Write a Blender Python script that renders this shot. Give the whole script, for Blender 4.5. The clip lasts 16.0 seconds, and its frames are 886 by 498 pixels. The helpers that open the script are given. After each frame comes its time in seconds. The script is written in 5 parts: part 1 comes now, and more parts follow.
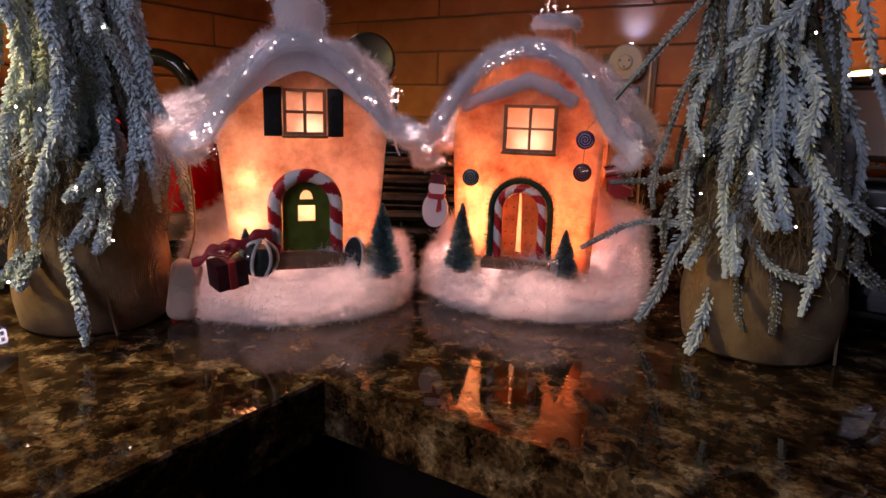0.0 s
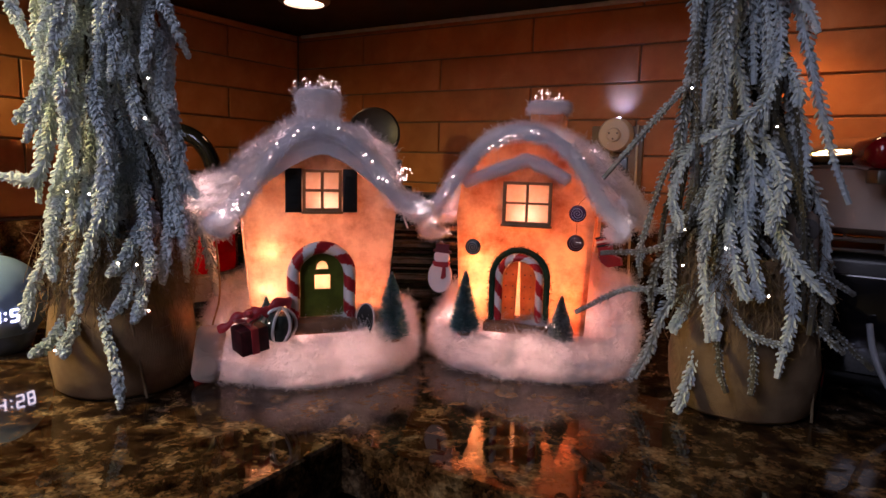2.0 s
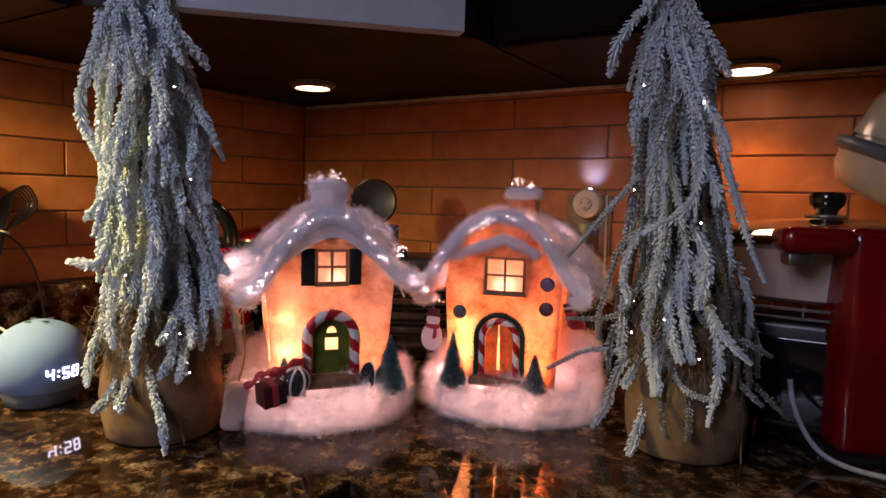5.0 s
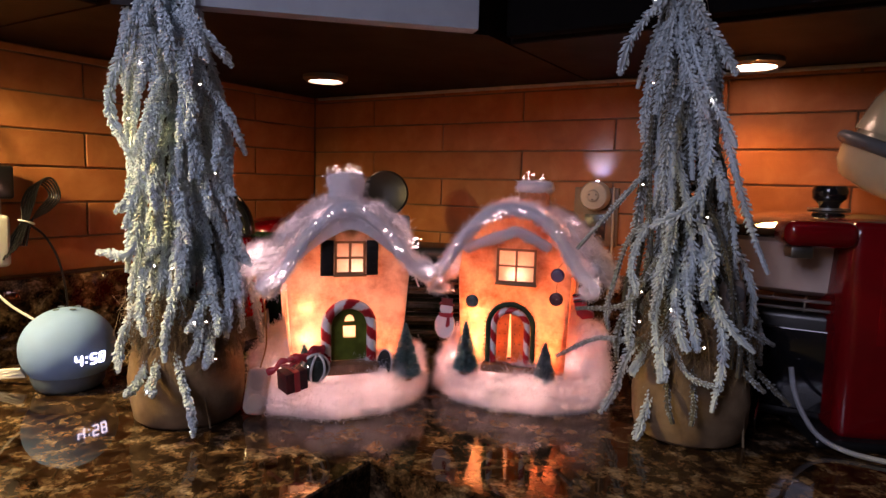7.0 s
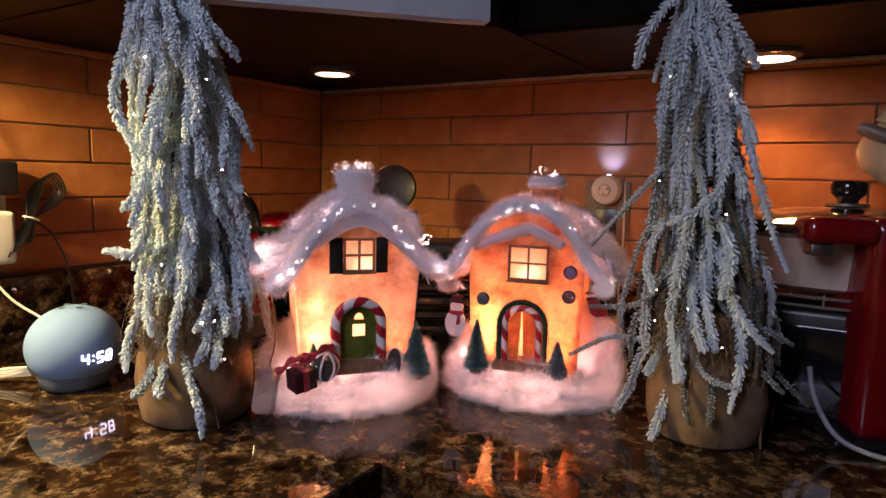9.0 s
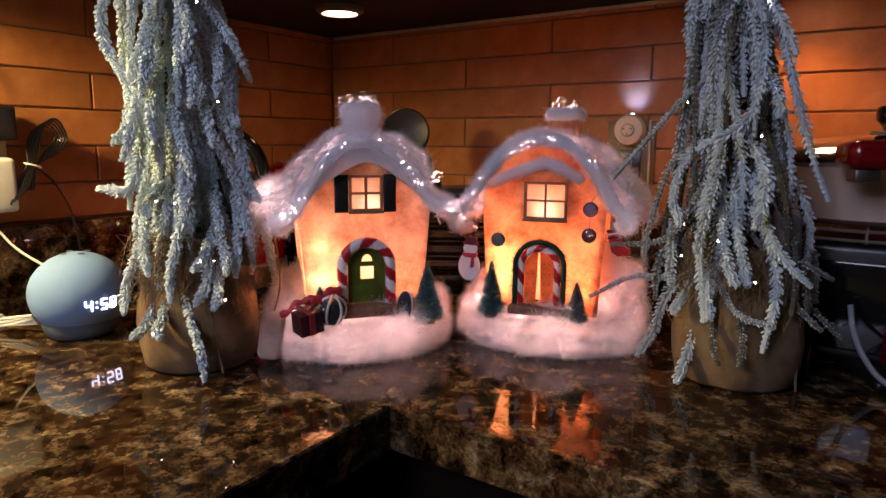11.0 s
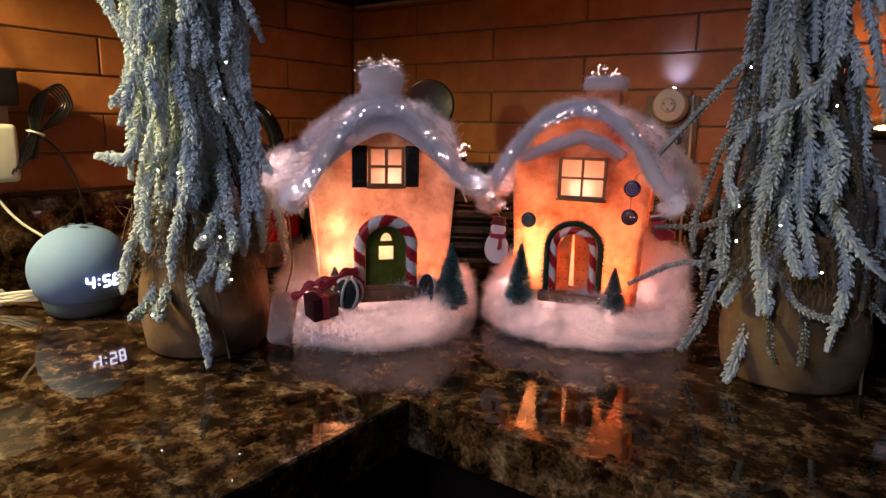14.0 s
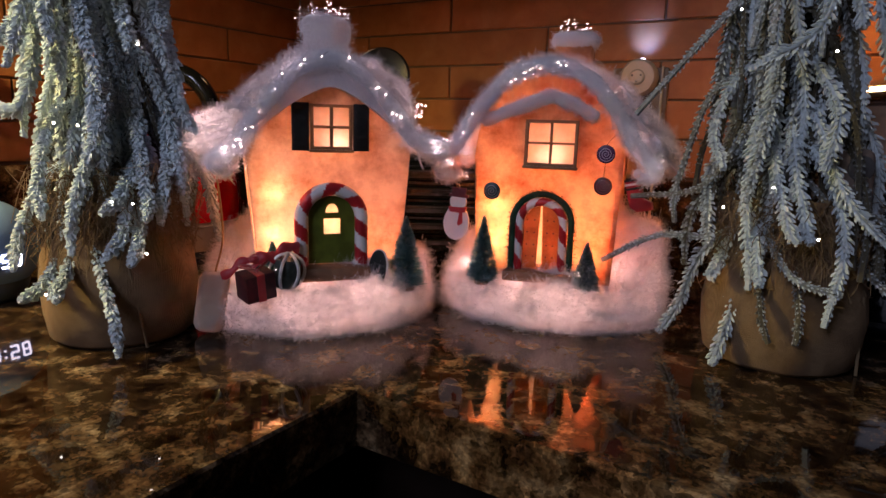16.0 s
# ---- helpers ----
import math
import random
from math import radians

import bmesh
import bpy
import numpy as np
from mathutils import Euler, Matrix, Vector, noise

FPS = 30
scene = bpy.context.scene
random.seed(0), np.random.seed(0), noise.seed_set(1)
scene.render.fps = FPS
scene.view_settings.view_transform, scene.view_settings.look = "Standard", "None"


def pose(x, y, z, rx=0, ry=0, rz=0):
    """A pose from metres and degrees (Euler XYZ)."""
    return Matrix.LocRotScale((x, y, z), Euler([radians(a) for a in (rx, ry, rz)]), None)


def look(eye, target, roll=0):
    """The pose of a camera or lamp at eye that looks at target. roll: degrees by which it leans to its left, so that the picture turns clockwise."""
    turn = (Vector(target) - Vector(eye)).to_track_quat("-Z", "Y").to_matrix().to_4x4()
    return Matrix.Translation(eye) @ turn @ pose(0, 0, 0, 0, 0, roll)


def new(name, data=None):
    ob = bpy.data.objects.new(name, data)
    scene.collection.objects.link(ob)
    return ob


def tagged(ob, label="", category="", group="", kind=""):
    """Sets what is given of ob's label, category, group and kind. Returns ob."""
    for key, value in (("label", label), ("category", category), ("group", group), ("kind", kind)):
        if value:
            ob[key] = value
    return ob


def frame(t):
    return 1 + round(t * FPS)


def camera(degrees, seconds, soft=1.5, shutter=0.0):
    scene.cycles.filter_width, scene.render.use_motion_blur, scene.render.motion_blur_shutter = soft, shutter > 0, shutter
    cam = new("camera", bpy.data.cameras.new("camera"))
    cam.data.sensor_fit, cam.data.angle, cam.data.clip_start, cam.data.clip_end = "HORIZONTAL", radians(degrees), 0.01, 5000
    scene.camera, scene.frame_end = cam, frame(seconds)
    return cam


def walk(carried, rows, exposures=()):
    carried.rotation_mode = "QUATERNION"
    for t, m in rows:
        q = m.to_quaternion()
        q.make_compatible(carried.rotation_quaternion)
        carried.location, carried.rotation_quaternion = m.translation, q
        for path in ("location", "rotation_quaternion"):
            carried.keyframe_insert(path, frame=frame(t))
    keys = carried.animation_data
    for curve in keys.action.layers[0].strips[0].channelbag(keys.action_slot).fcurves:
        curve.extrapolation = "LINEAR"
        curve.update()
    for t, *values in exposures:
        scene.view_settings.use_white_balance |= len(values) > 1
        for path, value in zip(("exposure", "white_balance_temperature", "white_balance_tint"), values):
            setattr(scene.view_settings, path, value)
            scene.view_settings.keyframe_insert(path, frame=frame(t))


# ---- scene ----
cam = camera(69.8, 16.0)
PATH = [
    (0, (0.854, -0.842, 0.173), (-0.179, 0.818, -0.249), 1.7),
    (0.5, (0.857, -0.85, 0.177), (-0.19, 0.815, -0.185), 1.5),
    (1, (0.864, -0.862, 0.186), (-0.172, 0.816, -0.151), 1.7),
    (1.5, (0.867, -0.872, 0.189), (-0.173, 0.81, -0.105), 1.6),
    (2, (0.869, -0.882, 0.196), (-0.172, 0.805, -0.071), 1.5),
    (2.5, (0.862, -0.889, 0.208), (-0.169, 0.804, -0.056), 0.7),
    (3, (0.89, -0.908, 0.216), (-0.155, 0.781, -0.02), 1.0),
    (3.5, (0.913, -0.944, 0.228), (-0.153, 0.74, 0.066), 1.4),
    (6, (0.927, -0.973, 0.25), (-0.092, 0.739, 0.075), 1.3),
    (6.5, (0.927, -0.983, 0.252), (-0.115, 0.712, 0.05), 1.5),
    (7, (0.927, -0.993, 0.252), (-0.113, 0.703, 0.049), 1.5),
    (7.5, (0.921, -0.986, 0.252), (-0.124, 0.704, 0.03), 1.3),
    (8, (0.915, -0.977, 0.253), (-0.131, 0.712, 0.024), 1.4),
    (8.5, (0.918, -0.982, 0.259), (-0.116, 0.716, 0.034), 1.2),
    (9, (0.914, -0.986, 0.257), (-0.135, 0.701, 0.026), 1.4),
    (9.2, (0.912, -0.985, 0.253), (-0.151, 0.689, -0.004), 1.1),
    (11.5, (0.903, -0.946, 0.22), (-0.206, 0.682, -0.121), 0.5),
    (12, (0.893, -0.945, 0.22), (-0.231, 0.67, -0.141), 0.6),
    (12.5, (0.888, -0.938, 0.216), (-0.244, 0.664, -0.176), 0.5),
    (13, (0.887, -0.936, 0.221), (-0.229, 0.676, -0.173), 1.1),
    (13.5, (0.889, -0.925, 0.227), (-0.241, 0.665, -0.212), 2.0),
    (14, (0.872, -0.912, 0.21), (-0.27, 0.684, -0.178), 1.2),
    (14.5, (0.867, -0.893, 0.195), (-0.187, 0.757, -0.212), 1.4),
    (15, (0.864, -0.881, 0.189), (-0.18, 0.777, -0.213), 1.5),
    (15.5, (0.86, -0.871, 0.183), (-0.178, 0.789, -0.225), 1.8),
    (16, (0.839, -0.86, 0.175), (-0.191, 0.81, -0.212), 1.7),
]
EXPOSURE = [(0.0, -0.15, 7350, 46), (2.0, -0.20, 7350, 47), (3.5, 0.0, 7350, 50), (6.0, 0.16, 7450, 51), (9.0, 0.32, 7400, 49), (12.5, 0.0, 7050, 43), (16.0, -0.12, 7150, 41)]
walk(cam, [(t, look(eye, target, roll)) for t, eye, target, roll in PATH], EXPOSURE)

# ---------------------------------------------------------------- light
world = bpy.data.worlds.new("dusk")
scene.world = world
world.use_nodes = True
world.node_tree.nodes["Background"].inputs[0].default_value = (0.25, 0.4, 0.75, 1)
world.node_tree.nodes["Background"].inputs[1].default_value = 0.05


def lamp(name, kind, place, power, colour, size=0.01, target=None, size_y=None, angle=None, blend=0.5):
    d = bpy.data.lights.new(name, kind)
    d.energy, d.color = power, colour
    if kind == "AREA":
        d.size = size
        if size_y:
            d.shape, d.size_y = "RECTANGLE", size_y
    else:
        d.shadow_soft_size = size
    if angle:
        d.spot_size, d.spot_blend = radians(angle), blend
    ob = new(name, d)
    ob.matrix_world = look(place, target) if target else Matrix.Translation(place)
    return ob


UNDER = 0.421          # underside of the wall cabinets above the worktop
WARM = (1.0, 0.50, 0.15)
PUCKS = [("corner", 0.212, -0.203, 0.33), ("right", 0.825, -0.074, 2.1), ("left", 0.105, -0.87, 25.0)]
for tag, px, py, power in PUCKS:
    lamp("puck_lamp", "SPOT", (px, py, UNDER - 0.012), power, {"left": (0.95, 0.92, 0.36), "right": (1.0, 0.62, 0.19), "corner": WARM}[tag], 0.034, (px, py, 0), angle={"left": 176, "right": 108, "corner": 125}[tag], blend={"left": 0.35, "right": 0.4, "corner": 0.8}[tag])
lamp("window_daylight", "AREA", (0.56, -1.76, 0.85), 6.6, (0.56, 0.78, 1.0), 0.5, (0.5, -0.5, 0.2), 0.6)

BIG = 1.07             # size of the ornaments against the measures below
HOUSE1, TURN1 = (0.4795, -0.458), 51
HOUSE2, TURN2 = (0.618, -0.3345), 14


def at_house(house, turn, u, y, z):
    return pose(house[0], house[1], 0, 0, 0, turn) @ (Vector((u, y, z)) * BIG)


PEACH, ORANGE, PALE, CREAM, ROSE = (1.0, 0.44, 0.26), (1.0, 0.34, 0.14), (1.0, 0.58, 0.34), (1.0, 0.68, 0.44), (1.0, 0.68, 0.58)
for u, y, z, power, hue in ((-0.044, 0.0085, 0.076, 0.34, CREAM), (-0.043, 0.0085, 0.108, 0.24, CREAM), (0.041, 0.015, 0.064, 0.17, PEACH), (0.004, 0.0095, 0.1455, 0.022, ROSE), (-0.004, 0.050, 0.120, 0.16, PEACH), (0.0, 0.034, 0.078, 0.13, PALE), (0.001, 0.0105, 0.086, 0.022, CREAM)):
    lamp("house_lamp", "POINT", at_house(HOUSE1, TURN1, u, y, z), power, hue, 0.006)
for u, y, z, power, hue in ((-0.040, 0.0085, 0.068, 0.24, CREAM), (-0.041, 0.0085, 0.098, 0.24, CREAM), (0.043, 0.012, 0.068, 0.27, PEACH), (0.004, 0.0095, 0.1385, 0.024, ROSE), (0.004, 0.050, 0.120, 0.20, ORANGE), (0.0, 0.034, 0.075, 0.24, PALE)):
    lamp("house_lamp", "POINT", at_house(HOUSE2, TURN2, u, y, z), power, hue, 0.006)
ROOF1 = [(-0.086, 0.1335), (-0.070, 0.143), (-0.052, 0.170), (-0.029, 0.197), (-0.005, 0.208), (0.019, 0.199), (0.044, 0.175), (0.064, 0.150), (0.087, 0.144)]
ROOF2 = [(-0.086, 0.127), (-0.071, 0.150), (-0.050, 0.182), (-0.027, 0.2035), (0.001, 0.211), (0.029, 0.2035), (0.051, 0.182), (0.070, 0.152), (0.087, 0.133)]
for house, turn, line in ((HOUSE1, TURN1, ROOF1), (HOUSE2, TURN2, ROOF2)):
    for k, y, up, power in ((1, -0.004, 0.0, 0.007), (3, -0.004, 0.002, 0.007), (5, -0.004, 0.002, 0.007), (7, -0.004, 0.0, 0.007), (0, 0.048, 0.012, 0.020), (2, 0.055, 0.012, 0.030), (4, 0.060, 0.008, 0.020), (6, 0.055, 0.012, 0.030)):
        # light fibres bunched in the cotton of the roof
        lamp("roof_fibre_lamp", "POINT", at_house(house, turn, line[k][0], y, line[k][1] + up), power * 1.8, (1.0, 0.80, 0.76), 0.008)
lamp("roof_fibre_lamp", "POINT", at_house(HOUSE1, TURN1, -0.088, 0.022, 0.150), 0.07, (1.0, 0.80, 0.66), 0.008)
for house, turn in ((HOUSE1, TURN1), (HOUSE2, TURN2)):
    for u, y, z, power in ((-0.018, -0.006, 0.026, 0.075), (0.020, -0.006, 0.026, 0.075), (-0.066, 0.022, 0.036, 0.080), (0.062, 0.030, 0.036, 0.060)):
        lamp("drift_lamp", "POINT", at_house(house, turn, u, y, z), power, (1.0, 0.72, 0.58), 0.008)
lamp("night_light_lamp", "SPOT", (0.608, -0.024, 0.273), 0.34, (0.10, 0.30, 1.0), 0.006, (0.608, 0.012, 0.299), angle=92, blend=1.0)


# ---------------------------------------------------------------- materials
def nodes_of(name):
    m = bpy.data.materials.new(name)
    m.use_nodes = True
    t = m.node_tree
    for n in list(t.nodes):
        if n.type != "OUTPUT_MATERIAL":
            t.nodes.remove(n)
    return m, t, t.nodes["Material Output"]


def node(t, kind, **values):
    n = t.nodes.new("ShaderNode" + kind)
    for k, v in values.items():
        n.inputs[k.replace("_", " ")].default_value = v
    return n


def noise_of(t, scale, detail=4.0, rough=0.55, distort=0.0):
    c = t.nodes.new("ShaderNodeTexCoord")
    n = node(t, "TexNoise", Scale=scale, Detail=detail, Roughness=rough, Distortion=distort)
    t.links.new(c.outputs["Object"], n.inputs["Vector"])
    return n.outputs["Fac"]


def ramp(t, fac, stops):
    r = t.nodes.new("ShaderNodeValToRGB")
    while len(r.color_ramp.elements) < len(stops):
        r.color_ramp.elements.new(0.5)
    for e, (p, c) in zip(r.color_ramp.elements, stops):
        e.position, e.color = p, (*c, 1)
    t.links.new(fac, r.inputs["Fac"])
    return r.outputs["Color"]


def shade(c, k):
    return tuple(min(1, v * k) for v in c)


def bumped(t, height, strength, distance):
    b = node(t, "Bump", Strength=strength, Distance=distance)
    t.links.new(height, b.inputs["Height"])
    return b.outputs["Normal"]


def surf(name, colour, rough=0.5, metal=0.0, vary=0.25, scale=60, grain=700, bump=0.15, depth=0.0004, coat=0.0, glow=0.0, sheen=0.0, transmission=0.0, gloss=0.5):
    """A plain surface with stains at one scale and grain at another."""
    m, t, out = nodes_of(name)
    p = node(t, "BsdfPrincipled", Roughness=rough, Metallic=metal)
    p.inputs["Coat Weight"].default_value = coat
    p.inputs["Coat Roughness"].default_value = 0.05
    p.inputs["Specular IOR Level"].default_value = gloss
    p.inputs["Sheen Weight"].default_value = sheen
    p.inputs["Transmission Weight"].default_value = transmission
    big, fine = noise_of(t, scale), noise_of(t, grain, 3.0)
    mix = node(t, "Math")
    mix.operation = "MULTIPLY_ADD"
    mix.inputs[1].default_value = 0.05
    t.links.new(fine, mix.inputs[0])
    half = node(t, "Math")
    half.operation = "MULTIPLY"
    half.inputs[1].default_value = 0.65
    t.links.new(big, half.inputs[0])
    t.links.new(half.outputs[0], mix.inputs[2])
    t.links.new(ramp(t, mix.outputs[0], [(0.3, shade(colour, 1 - vary)), (0.7, shade(colour, 1 + vary))]), p.inputs["Base Color"])
    if bump:
        t.links.new(bumped(t, fine, bump, depth), p.inputs["Normal"])
    r = node(t, "MapRange")
    r.inputs["To Min"].default_value, r.inputs["To Max"].default_value = max(0.01, rough * 0.8), min(1, rough * 1.2)
    t.links.new(big, r.inputs["Value"])
    t.links.new(r.outputs["Result"], p.inputs["Roughness"])
    if glow:
        p.inputs["Emission Color"].default_value = (*colour, 1)
        p.inputs["Emission Strength"].default_value = glow
    t.links.new(p.outputs[0], out.inputs["Surface"])
    return m


def thin(name, colour, dark, share, scale=140, bump=0.3, depth=0.0006, cloud=0.6):
    """Felt, paper or cotton that light shines through."""
    m, t, out = nodes_of(name)
    d, s = node(t, "BsdfDiffuse", Roughness=0.8), node(t, "BsdfTranslucent")
    fac = noise_of(t, scale, 5.0, cloud)
    c = ramp(t, fac, [(0.34, dark), (0.60, colour)])
    mix = node(t, "MixShader", Fac=share)
    n = bumped(t, noise_of(t, scale * 5, 3.0), bump, depth)
    for b in (d, s):
        t.links.new(c, b.inputs["Color"])
        t.links.new(n, b.inputs["Normal"])
    t.links.new(d.outputs[0], mix.inputs[1])
    t.links.new(s.outputs[0], mix.inputs[2])
    t.links.new(mix.outputs[0], out.inputs["Surface"])
    return m


def glowing(name, colour, strength):
    m, t, out = nodes_of(name)
    e = node(t, "Emission", Color=(*colour, 1), Strength=strength)
    t.links.new(e.outputs[0], out.inputs["Surface"])
    return m


def granite():
    m, t, out = nodes_of("granite")
    p = node(t, "BsdfPrincipled", Roughness=0.025)
    p.inputs["Specular IOR Level"].default_value = 0.25
    c = t.nodes.new("ShaderNodeTexCoord")
    body = node(t, "TexNoise", Scale=37.0, Detail=7.0, Roughness=0.66, Distortion=0.3)
    t.links.new(c.outputs["Object"], body.inputs["Vector"])
    patches = ramp(t, body.outputs["Fac"], [(0.33, (0.009, 0.006, 0.004)), (0.43, (0.034, 0.018, 0.010)), (0.50, (0.073, 0.042, 0.022)),
                                            (0.57, (0.140, 0.092, 0.051)), (0.66, (0.25, 0.19, 0.128))])
    clouds = node(t, "TexNoise", Scale=24.0, Detail=3.0, Roughness=0.5)
    t.links.new(c.outputs["Object"], clouds.inputs["Vector"])
    veins = node(t, "TexNoise", Scale=58.0, Detail=6.0, Roughness=0.68, Distortion=0.6)
    shift = node(t, "VectorMath")
    shift.inputs[1].default_value = (3.1, 1.7, 0.4)
    t.links.new(c.outputs["Object"], shift.inputs[0])
    t.links.new(shift.outputs[0], veins.inputs["Vector"])
    dark = ramp(t, veins.outputs["Fac"], [(0.38, (0.20, 0.18, 0.16)), (0.48, (1, 1, 1))])
    bend = node(t, "TexNoise", Scale=60.0, Detail=3.0, Roughness=0.6)
    t.links.new(c.outputs["Object"], bend.inputs["Vector"])
    warp = node(t, "VectorMath")
    warp.operation = "MULTIPLY_ADD"
    warp.inputs[1].default_value = (0.022, 0.022, 0.022)
    t.links.new(bend.outputs["Color"], warp.inputs[0])
    t.links.new(c.outputs["Object"], warp.inputs[2])
    crystals = node(t, "TexVoronoi", Scale=96.0)
    t.links.new(warp.outputs[0], crystals.inputs["Vector"])
    split = t.nodes.new("ShaderNodeSeparateColor")
    t.links.new(crystals.outputs["Color"], split.inputs[0])
    cell = ramp(t, split.outputs[0], [(0.08, (0.38, 0.36, 0.35)), (0.40, (0.85, 0.83, 0.82)), (0.70, (1.15, 1.13, 1.12)), (1.0, (1.6, 1.6, 1.64))])
    cloudy = ramp(t, clouds.outputs["Fac"], [(0.35, (0.70, 0.68, 0.66)), (0.65, (1.10, 1.08, 1.05))])
    blend = node(t, "MixRGB")
    blend.blend_type = "MULTIPLY"
    blend.inputs[0].default_value = 1.0
    t.links.new(cell, blend.inputs[1])
    t.links.new(cloudy, blend.inputs[2])
    tone = blend.outputs[0]
    wash = node(t, "MixRGB")
    wash.blend_type = "MULTIPLY"
    wash.inputs[0].default_value = 1.0
    t.links.new(patches, wash.inputs[1])
    t.links.new(tone, wash.inputs[2])
    mul = node(t, "MixRGB")
    mul.blend_type = "MULTIPLY"
    mul.inputs[0].default_value = 0.95
    t.links.new(wash.outputs[0], mul.inputs[1])
    t.links.new(dark, mul.inputs[2])
    grains = node(t, "TexVoronoi", Scale=420.0)
    t.links.new(c.outputs["Object"], grains.inputs["Vector"])
    sep2 = t.nodes.new("ShaderNodeSeparateColor")
    t.links.new(grains.outputs["Color"], sep2.inputs[0])
    fine = ramp(t, sep2.outputs[1], [(0.0, (0.45, 0.45, 0.45)), (1.0, (1.25, 1.2, 1.15))])
    mul2 = node(t, "MixRGB")
    mul2.blend_type = "MULTIPLY"
    mul2.inputs[0].default_value = 1.0
    t.links.new(mul.outputs[0], mul2.inputs[1])
    t.links.new(fine, mul2.inputs[2])
    t.links.new(mul2.outputs[0], p.inputs["Base Color"])
    t.links.new(bumped(t, sep2.outputs[2], 0.02, 0.0002), p.inputs["Normal"])
    t.links.new(p.outputs[0], out.inputs["Surface"])
    return m


def tile_stone():
    m, t, out = nodes_of("tile_stone")
    p = node(t, "BsdfPrincipled", Roughness=0.5)
    p.inputs["Specular IOR Level"].default_value = 0.2
    info = t.nodes.new("ShaderNodeObjectInfo")
    fac = noise_of(t, 28, 6.0, 0.6, 0.4)
    tone = ramp(t, fac, [(0.3, (0.35, 0.116, 0.038)), (0.55, (0.42, 0.148, 0.052)), (0.75, (0.47, 0.180, 0.070))])
    each = ramp(t, info.outputs["Random"], [(0.0, (0.84, 0.82, 0.8)), (1.0, (1.08, 1.06, 1.02))])
    mul = node(t, "MixRGB")
    mul.blend_type = "MULTIPLY"
    mul.inputs[0].default_value = 1.0
    t.links.new(tone, mul.inputs[1])
    t.links.new(each, mul.inputs[2])
    t.links.new(mul.outputs[0], p.inputs["Base Color"])
    t.links.new(bumped(t, noise_of(t, 160, 5.0), 0.25, 0.0008), p.inputs["Normal"])
    t.links.new(p.outputs[0], out.inputs["Surface"])
    return m


def flock():
    """Needles that are white with flock at their tips and olive brown where it is missing."""
    m, t, out = nodes_of("flocked_needles")
    p = node(t, "BsdfPrincipled", Roughness=0.9)
    p.inputs["Sheen Weight"].default_value = 0.2
    a = t.nodes.new("ShaderNodeAttribute")
    a.attribute_name = "frost"
    info = t.nodes.new("ShaderNodeObjectInfo")
    off = node(t, "MapRange")
    off.inputs["To Min"].default_value, off.inputs["To Max"].default_value = -0.12, 0.22
    t.links.new(info.outputs["Random"], off.inputs["Value"])
    add = node(t, "Math")
    t.links.new(a.outputs["Fac"], add.inputs[0])
    t.links.new(off.outputs["Result"], add.inputs[1])
    add2 = node(t, "Math")
    add2.operation = "MULTIPLY_ADD"
    add2.inputs[1].default_value = 0.5
    t.links.new(noise_of(t, 260, 3.0), add2.inputs[0])
    t.links.new(add.outputs[0], add2.inputs[2])
    t.links.new(ramp(t, add2.outputs[0], [(0.40, (0.075, 0.065, 0.04)), (0.62, (0.25, 0.28, 0.27)), (0.85, (0.55, 0.65, 0.69))]), p.inputs["Base Color"])
    t.links.new(bumped(t, noise_of(t, 1500, 2.0), 0.5, 0.0006), p.inputs["Normal"])
    t.links.new(p.outputs[0], out.inputs["Surface"])
    return m


def burlap():
    m, t, out = nodes_of("burlap")
    p = node(t, "BsdfPrincipled", Roughness=0.95)
    c = t.nodes.new("ShaderNodeTexCoord")
    sums = []
    for axis in ("X", "Z"):
        w = node(t, "TexWave", Scale=420.0, Distortion=0.25, Detail=2.0)
        w.bands_direction = axis
        t.links.new(c.outputs["Object"], w.inputs["Vector"])
        sums.append(w.outputs["Fac"])
    mx = node(t, "Math")
    mx.operation = "MAXIMUM"
    t.links.new(sums[0], mx.inputs[0])
    t.links.new(sums[1], mx.inputs[1])
    mul = node(t, "MixRGB")
    mul.blend_type = "MULTIPLY"
    mul.inputs[0].default_value = 0.22
    t.links.new(ramp(t, noise_of(t, 45, 5.0), [(0.3, (0.17, 0.095, 0.047)), (0.7, (0.31, 0.195, 0.105))]), mul.inputs[1])
    t.links.new(mx.outputs[0], mul.inputs[2])
    t.links.new(mul.outputs[0], p.inputs["Base Color"])
    t.links.new(bumped(t, mx.outputs[0], 0.7, 0.0009), p.inputs["Normal"])
    t.links.new(p.outputs[0], out.inputs["Surface"])
    return m


def clear_glass(name, tint=(0.95, 0.93, 0.95), rough=0.02):
    m, t, out = nodes_of(name)
    g = node(t, "BsdfPrincipled", Roughness=rough, IOR=1.45)
    g.inputs["Base Color"].default_value = (*tint, 1)
    g.inputs["Transmission Weight"].default_value = 1.0
    t.links.new(g.outputs[0], out.inputs["Surface"])
    return m


